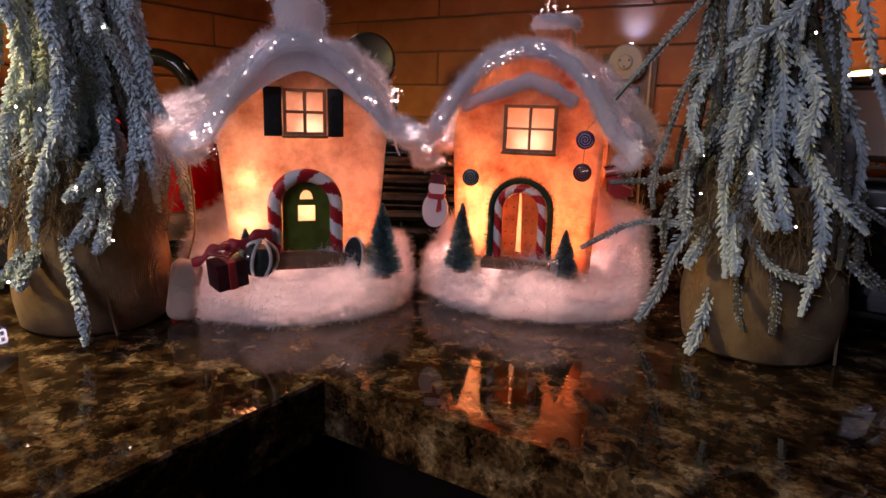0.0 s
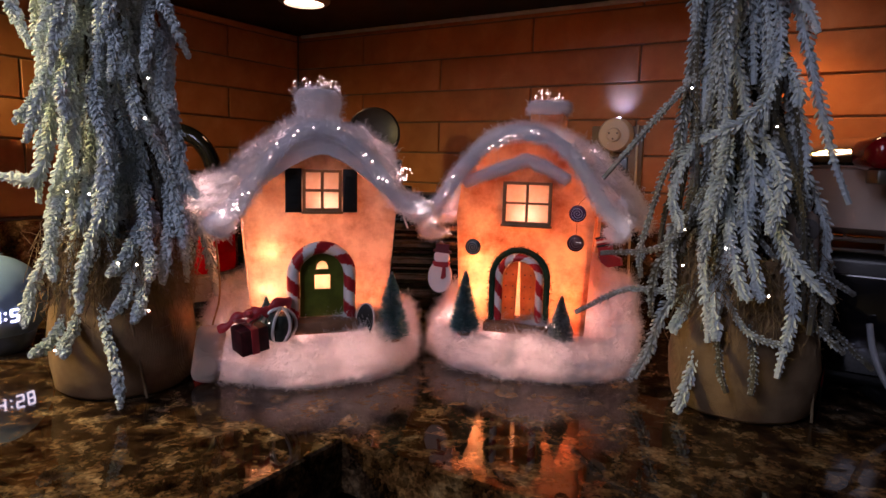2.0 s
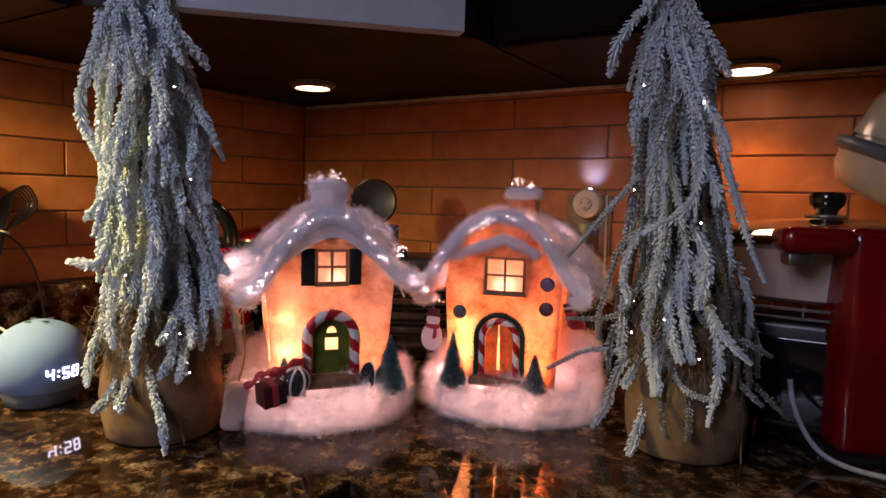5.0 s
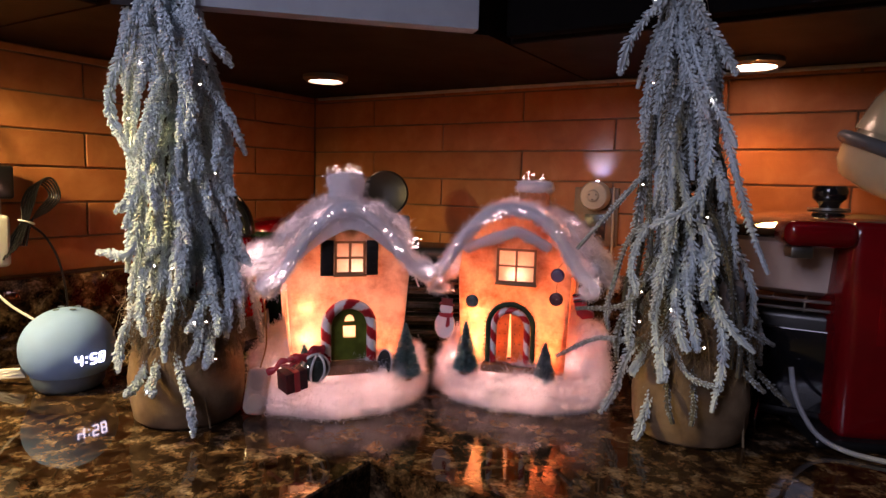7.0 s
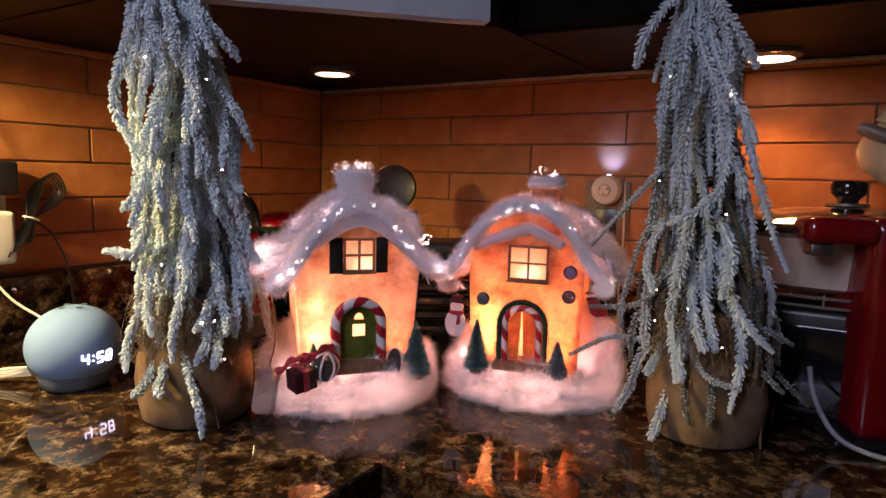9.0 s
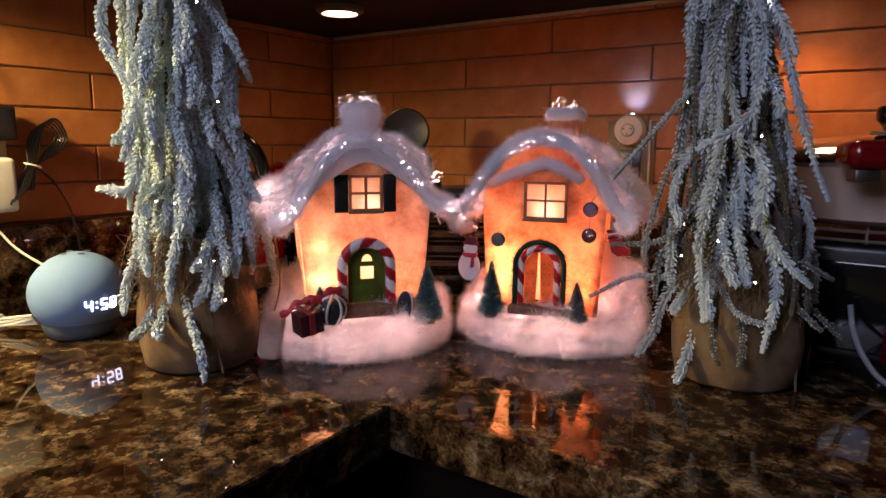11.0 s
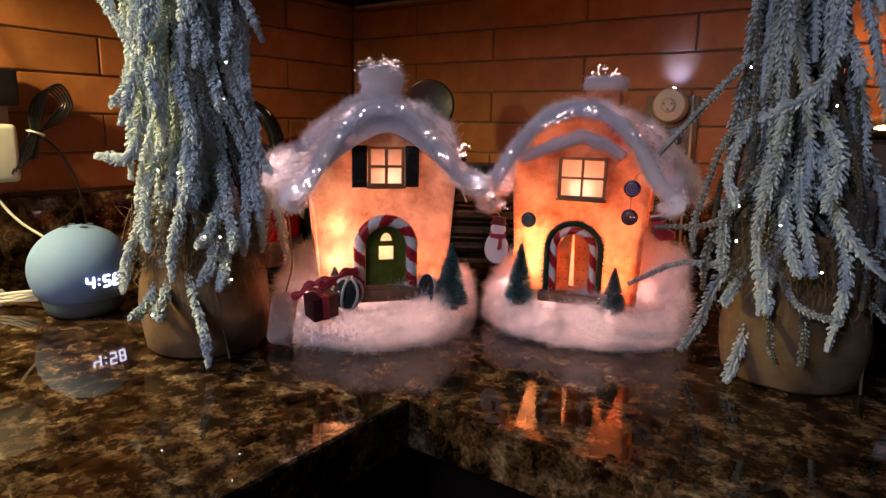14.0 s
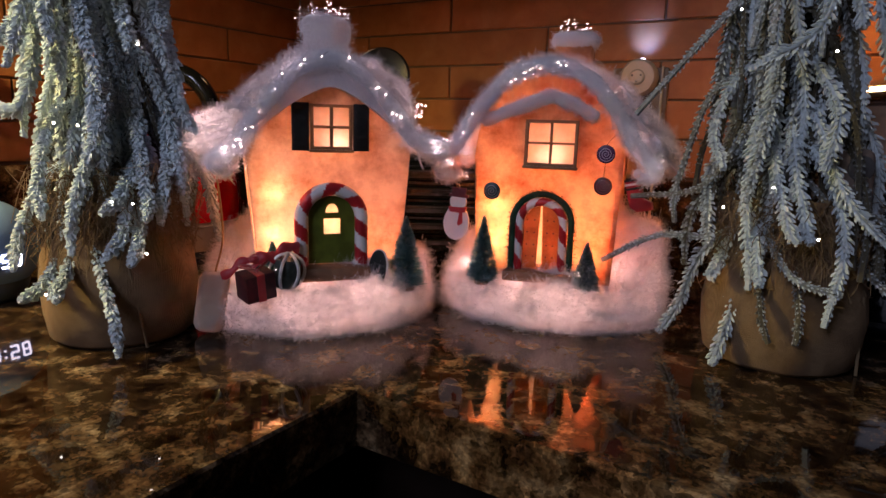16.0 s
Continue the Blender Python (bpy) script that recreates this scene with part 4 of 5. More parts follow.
trimline = spline([(-0.052, -0.004, 0.166), (-0.036, -0.006, 0.1735), (-0.018, -0.007, 0.1800), (-0.004, -0.0075, 0.1850), (0.0045, -0.008, 0.1875), (0.013, -0.0075, 0.1845), (0.024, -0.007, 0.1800), (0.0395, -0.005, 0.1710)], 30)
bm = bmesh.new()
tube(bm, trimline, [(0.0056 + 0.0004 * math.sin(k * 0.9)) * (0.75 + 0.25 * math.sin(math.pi * k / 30) ** 0.5) for k in range(31)], 14)
bmesh.ops.recalc_face_normals(bm, faces=bm.faces[:])
fluff(bm, 6000, 0.0030, 12, 0.0001)
part("gable_snow", bm, COTTON, house2, "roll of snow over the window")
lattice_window(house2, *WIN2, -0.001, 0.0009, 0.0024)
gar = [Vector((0.0005 - 0.0245, -0.004, 0.044 + (0.0845 - 0.044) * k / 12)) for k in range(12)] + [Vector((0.0005 - 0.0245 * math.cos(a), -0.004, 0.0845 + 0.0245 * math.sin(a))) for a in [math.pi * k / 30 for k in range(31)]] + [Vector((0.0005 + 0.0245, -0.004, 0.0845 - (0.0845 - 0.044) * k / 12)) for k in range(1, 13)]
bm = tube(bmesh.new(), gar, 0.0026, 8)
bmesh.ops.recalc_face_normals(bm, faces=bm.faces[:])
fluff(bm, 2600, 0.0026, 21, 0.00018)
part("garland_arch", bm, PINEGREEN, house2, "dark green chenille garland")
cane_arch(house2, 0.0182, 0.0450, 0.1060, 0.0034, -0.0050, 0.0004, 6.5)
for sign, pts in ((-1, [(-0.0142, 0.0462), (-0.0030, 0.0462), (-0.0012, 0.0990), (-0.0080, 0.0965), (-0.0125, 0.0905), (-0.0142, 0.0840)]), (1, [(0.0022, 0.0462), (0.0155, 0.0462), (0.0155, 0.0840), (0.0140, 0.0905), (0.0092, 0.0965), (0.0006, 0.0990)])):
    bm = bmesh.new()
    plate(bm, pts, [], -0.0030, -0.0010)
    leaf = part("door_leaf", bm, ORANGEWOOD, house2, "orange-brown wooden door leaf, slightly ajar", smooth=False)
    for uu in ((-0.0115, -0.0055) if sign < 0 else (0.0052, 0.0105)):
        for zz in (0.0560, 0.0660, 0.0765, 0.0870):
            part("stud", lathe(bmesh.new(), [(0, 0), (0.0007, 0), (0.0005, 0.0005), (0, 0.0006)], 8, (uu, -0.0030, zz), pose(0, 0, 0, 90)), PORCHWOOD, leaf)
# added film that catches the lamp behind it, so the door gap looks bright
part("door_diffuser", boxed((-0.0160, 0.0125, 0.046), (0.0175, 0.0131, 0.102)), PAPER, house2, "pale film added behind the doors to brighten the gap", smooth=False)
part("porch", boxed((-0.0285, -0.016, 0.0360), (0.0290, -0.0005, 0.0445), 0.0012), PORCHWOOD, house2, "brown wooden step")
part("chimney", boxed((-0.0015, 0.024, 0.198), (0.0290, 0.052, 0.231), 0.003), FELT2, house2, "square felt chimney")
bm = bmesh.new()
cap = [Vector((0.01375 + 0.0135 * math.copysign(abs(math.cos(a)) ** 0.6, math.cos(a)), 0.038 + 0.0125 * math.copysign(abs(math.sin(a)) ** 0.6, math.sin(a)), 0.2345)) for a in [math.tau * k / 40 for k in range(41)]]
tube(bm, cap, [0.0062 + 0.0006 * math.sin(3 * k) for k in range(41)], 10)
bmesh.ops.recalc_face_normals(bm, faces=bm.faces[:])
fluff(bm, 3000, 0.003, 31)
part("chimney_snow", bm, COTTON, house2, "snow round the chimney's rim")


def drift2(ca, sa):
    return 0.043 + 0.014 * max(0, sa) + 0.080 * max(0, ca) ** 2 * max(0, sa + 0.45) + 0.040 * max(0, -ca) * max(0, sa + 0.4)


snow_mound(house2, 0.006, 0.034, 0.096, 0.068, 9.2, drift2, "fluffy white cotton wool drift")
RIM2 = [(0.0151, 0.2089), (0.0110, 0.2100), (-0.0064, 0.2069), (-0.0100, 0.2062), (-0.0144, 0.2042), (-0.0180, 0.2025), (-0.0236, 0.1975), (-0.0275, 0.1965), (0.0502, 0.1886), (-0.0560, 0.1700), (-0.0640, 0.1560)]
fibre_lights(house2, [((u, -0.0190, z), 2, (0, -0.9, 0.3)) for u, z in RIM2], 15, 0.0030, "rim_lights", "glowing ends of light fibres", (0.0002, 0.0005))
fibre_lights(house2, [((-0.0790, -0.014, 0.1335), 6, (-0.3, -0.7, 0)), ((0.0844, -0.008, 0.1355), 8, (0.3, -0.6, 0))], 17, 0.0024, "eave_lights", "bright bunch of light fibres", (0.0004, 0.00075))
fibre_lights(house2, [((-0.066, -0.010, 0.124), 8, (0.0, -0.5, -0.4)), ((0.086, -0.006, 0.136), 20, (0.5, -0.4, 0.3)), ((0.005, 0.036, 0.241), 12, (-0.4, -0.1, 1)), ((0.012, 0.034, 0.2415), 14, (0.1, -0.1, 1.2)), ((0.020, 0.036, 0.241), 12, (0.5, -0.1, 1)), ((0.086, 0.03, 0.146), 10, (0.6, -0.3, 0.2)), ((0.034, -0.014, 0.044), 6, (0, -0.5, 0.3)), ((0.048, -0.014, 0.120), 3, (0.3, -0.4, 0.3))], 16, 0.0036, "fibre_lights", "fine glowing ends of light fibres")

LOC2 = sized(*HOUSE2, 0.0, TURN2)
lollipop(HOUSE2, TURN2, -0.0436, 0.1090, -0.0002, TEALDARK, "dark teal swirl disc on the orange wall", surf("grey_icing", (0.34, 0.37, 0.34), 0.5))
lollipop(HOUSE2, TURN2, 0.0480, 0.1435, -0.0002, PURPLE, "purple swirl disc hanging on a thread", LILAC)
lollipop(HOUSE2, TURN2, 0.0475, 0.1180, -0.0002, surf("maroon_icing", (0.09, 0.025, 0.03), 0.45), "maroon swirl disc hanging on a thread", surf("plum_icing", (0.30, 0.14, 0.17), 0.45))
part("ornament_thread", tube(bmesh.new(), spline([(0.0475, -0.002, 0.124), (0.0480, -0.002, 0.137), (0.0480, -0.002, 0.150), (0.0560, -0.004, 0.160)], 12), 0.0003, 5), PORCHWOOD, house2)
bristle_tree(LOC2 @ pose(-0.0450, -0.018, 0.032), 0.058, 0.0150, BRUSH, "teal bottle-brush fir standing in the cotton snow", 6)
bristle_tree(LOC2 @ pose(0.0400, -0.014, 0.032), 0.042, 0.0125, BRUSHFROST, "frosted dark bottle-brush fir by the step", 7)


def snowman_tag(m):
    """One flat painted wooden tag."""
    bm = bmesh.new()
    outline = [(0.0112 * math.cos(a), 0.016 + 0.0150 * math.sin(a)) for a in [math.tau * k / 30 for k in range(30)]]
    plate(bm, outline, [], -0.0012, 0.0012)
    k0 = len(bm.faces)
    plate(bm, [(0.0072 * math.cos(a), 0.0345 + 0.0068 * math.sin(a)) for a in [math.tau * k / 24 for k in range(24)]], [], -0.0015, 0.0015)
    k1 = len(bm.faces)
    plate(bm, [(-0.0085, 0.0385), (0.0085, 0.0385), (0.0080, 0.0408), (0.0058, 0.0410), (0.0062, 0.0465), (-0.0062, 0.0465), (-0.0058, 0.0410), (-0.0080, 0.0408)], [], -0.0019, 0.0019)
    k2 = len(bm.faces)
    plate(bm, [(-0.0078, 0.0295), (0.0078, 0.0305), (0.0072, 0.0262), (0.0048, 0.0255), (0.0058, 0.0165), (0.0030, 0.0140), (0.0012, 0.0150), (0.0020, 0.0250), (-0.0066, 0.0255)], [], -0.0022, 0.0022)
    bm.faces.ensure_lookup_table()
    for i, f in enumerate(bm.faces):
        f.material_index = 0 if i < k1 else 1 if i < k2 else 2
    ob = part("snowman_tag", bm, [SNOWMANWHITE, HATRED, SCARF], None, smooth=False)
    ob.matrix_world = m
    return tagged(ob, "flat painted wooden snowman tag with red scarf and hat", "ornament")


snowman_tag(LOC2 @ pose(-0.0752, -0.002, 0.0635, 0, 4, 4))
part("tag_thread", tube(bmesh.new(), [(-0.0740, -0.002, 0.1095), (-0.0765, -0.006, 0.128)], 0.0004, 5), TWINE, house2)
st = thing("felt_stocking", LOC2 @ pose(0.0760, 0.004, 0.0985, 0, -14, -20), "red felt stocking with a checked band hanging under the eave", "ornament")
bm = bmesh.new()
plate(bm, [(-0.006, 0.026), (0.006, 0.026), (0.0062, 0.010), (0.0125, 0.006), (0.0120, 0.0), (0.0, 0.0), (-0.0055, 0.005)], [], -0.0022, 0.0022)
part("leg", bm, RIBBON, st)
for z in (0.019, 0.0225, 0.026):
    part("check_band", boxed((-0.0066, -0.0026, z - 0.0009), (0.0066, 0.0026, z + 0.0009), 0.0003), BLACKPAINT if z != 0.0225 else WHITECANE, st)


# ---------------------------------------------------------------- the flocked weeping trees
def branch_mesh(points, seed, width=0.0062, gap=0.0023, frost=0.75, plump=0.0011, bare=0.45, rows=False):
    """A drooping twig with short, stubby, flocked needles."""
    rnd = np.random.RandomState(seed)
    length = sum((Vector(b) - Vector(a)).length for a, b in zip(points, points[1:]))
    n = max(16, int(length / gap))
    C = np.array([tuple(p) for p in spline(points, n)])
    C[:, :] += np.array([[(0.0045 * math.sin(i * 5.2 / n + seed * 1.7) + 0.0012 * math.sin(i * 0.16 + seed)) * i / n, (0.004 * math.cos(i * 4.1 / n + seed * 2.3) + 0.001 * math.cos(i * 0.19 + seed)) * i / n, 0] for i in range(n + 1)])
    T = np.gradient(C, axis=0)
    T /= np.linalg.norm(T, axis=1)[:, None]
    vs, fs, fr = [], [], []
    side0 = np.cross(T, np.array([0.3, 0.9, 0.2]))
    side0 /= np.linalg.norm(side0, axis=1)[:, None]
    side1 = np.cross(T, side0)
    per = 6 if rows else 8
    for i in range(n):
        taper = min(1.0, 0.45 + 2.2 * i / n) * min(1.0, 0.35 + 3.5 * (n - i) / n)
        for k in range(per):
            a = (k + rnd.uniform(-0.12, 0.12)) * math.tau / per if rows else (k + rnd.uniform(-0.3, 0.3)) * math.tau / per + i * 0.55
            rad = side0[i] * math.cos(a) + side1[i] * math.sin(a)
            d = T[i] * rnd.uniform(0.85, 1.25) + rad * rnd.uniform(0.65, 0.9)
            d /= np.linalg.norm(d)
            L = width * (1.45 if plump < 0.0012 else 1.25) * taper * rnd.uniform(0.7, 1.2)
            p = C[i] + T[i] * rnd.uniform(-0.5, 0.5) * gap * (0.35 if rows else 1.0)
            e1 = np.cross(d, T[i] + 0.01)
            e1 /= np.linalg.norm(e1)
            e2 = np.cross(d, e1)
            r0, r1 = 0.0006, plump * rnd.uniform(0.75, 1.2)
            b = len(vs)
            for q in range(3):
                c, s = math.cos(q * 2.094), math.sin(q * 2.094)
                vs.append(p + (e1 * c + e2 * s) * r0)
            for q in range(3):
                c, s = math.cos(q * 2.094), math.sin(q * 2.094)
                vs.append(p + d * L * 0.8 + (e1 * c + e2 * s) * r1)
            vs.append(p + d * L)
            f0 = frost + rnd.uniform(-0.15, 0.15)
            fr += [f0 - bare] * 3 + [f0] * 3 + [f0 + 0.1]
            for q in range(3):
                w = (q + 1) % 3
                fs += [(b + q, b + w, b + 3 + w, b + 3 + q), (b + 3 + q, b + 3 + w, b + 6)]
    b = len(vs)
    ring = 5
    for i in range(0, n + 1):
        for k in range(ring):
            a = k * math.tau / ring
            j = min(i, n - 1)
            vs.append(C[i] + (side0[j] * math.cos(a) + side1[j] * math.sin(a)) * 0.0022)
            fr.append(frost - 0.25)
    for i in range(n):
        for k in range(ring):
            w = (k + 1) % ring
            fs.append((b + i * ring + k, b + i * ring + w, b + (i + 1) * ring + w, b + (i + 1) * ring + k))
    me = bpy.data.meshes.new("branch")
    me.from_pydata([tuple(v) for v in vs], [], fs)
    me.attributes.new("frost", "FLOAT", "POINT").data.foreach_set("value", np.array(fr, dtype=np.float32))
    me.materials.append(FLOCK)
    return me


bm = bmesh.new()
bmesh.ops.create_icosphere(bm, subdivisions=1, radius=0.0009)
LED_MESH = bpy.data.meshes.new("fairy_lamp")
bm.to_mesh(LED_MESH)
bm.free()
LED_MESH.materials.append(LED)


def weeping_tree(place, label, lean, keyed, twigs, leds, tiers, seed, bag, cover, heavy):
    t = thing("weeping_fir", place, label, "artificial tree", "flocked trees")
    rnd = random.Random(seed)
    height = 0.47

    def stem(z):
        s = z / height
        return Vector((lean * s, 0.004 * math.sin(s * 5), z))

    part("trunk", tube(bmesh.new(), [stem(z) for z in np.linspace(0.05, height, 14)], [0.009 - 0.0055 * k / 13 for k in range(14)], 9), TRUNK, t, "thin brown trunk")
    branches = []
    for row, thick, frost in [(r, True, 0.84 if heavy else 0.74) for r in keyed] + [(r, False, 0.42) for r in twigs]:
        a, b, c = (Vector(row[k:k + 3]) / 1000 for k in (0, 3, 6))
        branches.append(([stem(a.z + 0.020) * 0.6 + a * 0.4 + Vector((0, 0, 0.010)), a, b, c], frost, (rnd.uniform(0.0058, 0.0070) if heavy else rnd.uniform(0.0056, 0.0068)) if thick else 0.0038))
    for z_root, z_end, count, r_end, bare in tiers:
        for k in range(count):
            a = k * math.tau / count + rnd.uniform(-0.5, 0.5) + z_root * 40
            r = r_end * rnd.uniform(0.5, 1.2)
            ze = z_end + rnd.uniform(-0.03, 0.03)
            zr = z_root + rnd.uniform(-0.015, 0.02)
            p0, out = stem(zr), Vector((math.cos(a), math.sin(a) * 0.9, 0))
            base = stem(ze)
            p1 = p0 + out * r * 0.5 + Vector((0, 0, rnd.uniform(0.0, 0.012)))
            p2 = Vector((base.x, base.y, 0)) + out * r * 0.95 + Vector((rnd.uniform(-0.006, 0.006), 0, zr + (ze - zr) * 0.45))
            p3 = Vector((base.x, base.y, 0)) + out * r * 1.02 + Vector((rnd.uniform(-0.01, 0.01), rnd.uniform(-0.006, 0.006), ze))
            branches.append(([p0, p1, p2, p3], 0.22, rnd.uniform(0.0034, 0.0044)) if bare else ([p0, p1, p2, p3], rnd.choice(cover), rnd.uniform(0.0060, 0.0074) if heavy else rnd.uniform(0.0052, 0.0064)))
    for i, (pts, frost, width) in enumerate(branches):
        ob = new("branch", branch_mesh(pts, seed * 100 + i, width, gap=0.0023 if heavy else 0.0032, frost=frost, plump=(0.0015 if heavy else 0.00115) if frost > 0.5 else 0.0008, bare=0.18 if heavy else 0.55, rows=not heavy))
        ob.parent = t
    bw = bmesh.new()
    wire = []
    for k in range(60):
        s = k / 59
        a = s * 22 + seed
        z = 0.43 - 0.36 * s
        r = 0.020 + 0.026 * s + 0.006 * math.sin(k * 1.7)
        c = stem(z)
        wire.append(Vector((c.x + r * math.cos(a), c.y + r * math.sin(a), z + 0.01 * math.sin(k * 2.1))))
    tube(bw, spline(wire, 300), 0.00028, 4)
    part("light_wire", bw, COPPER, t, "fine copper light wire")
    for place_mm in [Vector(p) / 1000 * 1.04 for p in leds] + [wire[k] for k in range(4, 60, 11)]:
        b = new("fairy_lamp", LED_MESH)
        b.parent, b.location = t, place_mm

    def folds(a, z):
        return (0.03 * math.sin(a * 3 + seed) + 0.02 * math.sin(a * 7 + 2 * seed)) * min(1, z / 0.04) + 0.14 * max(0, z - 0.06) / 0.04 * math.sin(a * 11)

    part("burlap_bag", lathe(bmesh.new(), [(0, 0.0004)] + [(r * bag, z) for r, z in ((0.046, 0.0004), (0.0505, 0.004), (0.0535, 0.02), (0.0545, 0.04), (0.052, 0.06), (0.044, 0.078), (0.032, 0.092), (0.026, 0.102), (0.031, 0.114), (0.036, 0.122))], 72, wobble=folds), BURLAP, t, "brown burlap sack round the foot")
    part("bag_tie", tube(bmesh.new(), [Vector((0.0285 * bag * math.cos(a), 0.0285 * bag * math.sin(a), 0.101)) for a in [math.tau * k / 40 for k in range(41)]], 0.0018, 7), TWINE, t, "twine round the sack's neck")
    seam = [Vector((0.0535 * bag * math.sin(s), -0.0535 * bag * math.cos(s), 0.001 + 0.09 * q)) for q, s in [(k / 20, 0.75 - 0.25 * k / 20) for k in range(14)]]
    part("bag_seam", tube(bmesh.new(), [p * 1.0 + Vector((0, -0.001, 0)) for p in seam], 0.0011, 6), TWINE, t, "stitched seam")
    rf = random.Random(seed + 5)
    bm = bmesh.new()
    for _ in range(900):
        a = rf.uniform(0, math.tau)
        p = Vector((0.034 * math.cos(a), 0.034 * math.sin(a), rf.uniform(0.085, 0.125)))
        o = Vector((math.cos(a + rf.uniform(-0.6, 0.6)), math.sin(a + rf.uniform(-0.6, 0.6)), rf.uniform(-0.9, 0.6)))
        r1, r2 = rf.uniform(0.004, 0.010), rf.uniform(0.010, 0.022)
        q = Vector((rf.gauss(0, 1), rf.gauss(0, 1), rf.gauss(0, 1))) * 0.004
        tube(bm, spline([p, p + o * r1 + q, p + o * r2 - Vector((0, 0, rf.uniform(0, 0.018))) - q, p + o * r2 * 1.1 - Vector((0, 0, rf.uniform(0.010, 0.030))) + q], 7), 0.00026, 3)
    part("jute_fringe", bm, TWINE, t, "frayed jute fibres at the sack's neck")
    return t


TREE_L, TREE_R, FACE = (0.352, -0.569), (0.812, -0.303), 31
# branches that hang free: root, bend and tip, in millimetres from the foot of the trunk
UPPER_L = [
    (10, -17, 393, 33, -30, 361, 48, -13, 339), (3, -25, 383, 26, -38, 363, 40, -33, 339), (-32, -24, 387, -48, -40, 308, -28, -59, 254),
    (-22, -29, 381, -10, -55, 339, -15, -62, 308), (-7, -29, 388, 6, -52, 354, 12, -57, 332), (-14, -30, 318, -10, -55, 284, -15, -62, 254),
    (-3, -29, 329, -2, -54, 280, -10, -62, 241), (17, -5, 341, 42, -16, 301, 53, 2, 259), (3, -26, 335, 20, -45, 303, 25, -51, 269),
    (9, -20, 377, 23, -42, 345, 29, -47, 317),
]
MIDDLE_L = [
    (-2, -33, 274, -1, -60, 233, -2, -70, 204), (10, -26, 299, 24, -50, 263, 28, -60, 234), (24, 4, 312, 42, -30, 271, 48, -41, 243),
    (33, 8, 274, 48, -20, 239, 55, -31, 220), (19, -19, 257, 34, -43, 234, 39, -52, 202), (-38, -22, 241, -30, -56, 218, -36, -64, 204),
    (-30, -26, 241, -25, -57, 171, -60, -45, 165), (39, 9, 209, 54, -3, 176, 64, -2, 152), (4, -32, 238, 17, -55, 214, 22, -64, 177),
    (-25, -30, 274, -20, -59, 236, -24, -68, 190),
]
LOWER_L = [
    (12, -31, 175, 13, -62, 121, 18, -81, 76), (-22, -32, 157, -15, -63, 120, -8, -84, 98), (26, -17, 153, 41, -45, 118, 52, -63, 97),
    (33, 6, 159, 51, -32, 116, 61, -53, 93), (-36, -27, 116, -40, -46, 86, -33, -72, 62), (-19, -32, 70, -19, -62, 50, -25, -81, 46),
    (4, -35, 80, 20, -60, 40, 34, -77, 7), (19, -28, 110, 30, -55, 86, 34, -75, 73), (-11, -35, 71, -3, -64, 54, 4, -84, 48),
    (28, -16, 135, 31, -53, 111, 27, -78, 102), (25, -22, 102, 37, -50, 85, 46, -69, 67),
]
UPPER_R = [
    (-58, -21, 411, -82, -26, 375, -92, -11, 345), (-32, -30, 409, -17, -53, 369, -1, -55, 341), (-50, -25, 381, -60, -46, 342, -64, -50, 305),
    (-57, -18, 378, -70, -37, 326, -71, -42, 282), (-40, -29, 371, -35, -55, 333, -27, -62, 303), (-36, -29, 332, -55, -47, 287, -56, -50, 221),
    (-10, -24, 303, -26, -55, 235, -60, -46, 206), (-8, -20, 341, 9, -44, 271, 52, -36, 165), (-27, -29, 369, -18, -54, 317, -5, -59, 278),
    (-5, -23, 272, -9, -53, 249, -4, -60, 232), (-29, -29, 397, -24, -54, 362, -21, -61, 334),
]
LOWER_R = [
    (-8, -33, 174, 4, -54, 129, 30, -58, 97), (-53, 4, 200, -70, -11, 165, -71, -39, 142), (-37, -28, 198, -50, -43, 157, -57, -52, 122),
    (-33, -27, 148, -32, -52, 118, -28, -67, 98), (-22, -33, 157, -22, -55, 124, -26, -68, 98), (-56, 9, 79, -72, 17, 40, -86, 23, 9),
    (-39, -11, 77, -53, -26, 34, -58, -39, 4), (-43, 4, 89, -58, -23, 74, -67, -33, 66), (-35, -23, 109, -44, -43, 86, -50, -54, 67),
    (-10, -33, 204, -12, -56, 179, -20, -70, 144), (-60, 9, 141, -65, -10, 113, -69, -34, 90),
]
TWIGS_R = [
    (26, -24, 98, 49, -32, 73, 73, -41, 44), (-28, -30, 93, -23, -57, 71, -1, -70, 65), (-63, 6, 247, -81, 14, 225, -110, 27, 178),
    (-68, 10, 191, -78, 16, 134, -78, 17, 98), (-52, 7, 90, -87, 21, 86, -132, 40, 61), (-12, -36, 79, -21, -58, 56, -27, -66, 31),
    (7, -32, 120, 31, -43, 113, 63, -39, 99), (-33, -25, 76, -37, -51, 51, -37, -61, 29), (31, -26, 88, 30, -48, 74, 39, -55, 60),
    (-49, -11, 165, -71, 4, 126, -110, 29, 115),
]
LEDS_L = [(30, -40, 306), (-18, -69, 273), (34, -18, 231), (14, -64, 150), (36, -48, 101), (48, -58, 71), (-3, -60, 151), (34, -69, 105), (4, -93, 52)]
LEDS_R = [(-68, -45, 389), (-20, -56, 306), (-66, -33, 235), (-17, -56, 209), (-40, -48, 127), (-12, -56, 96), (-60, -25, 111)]
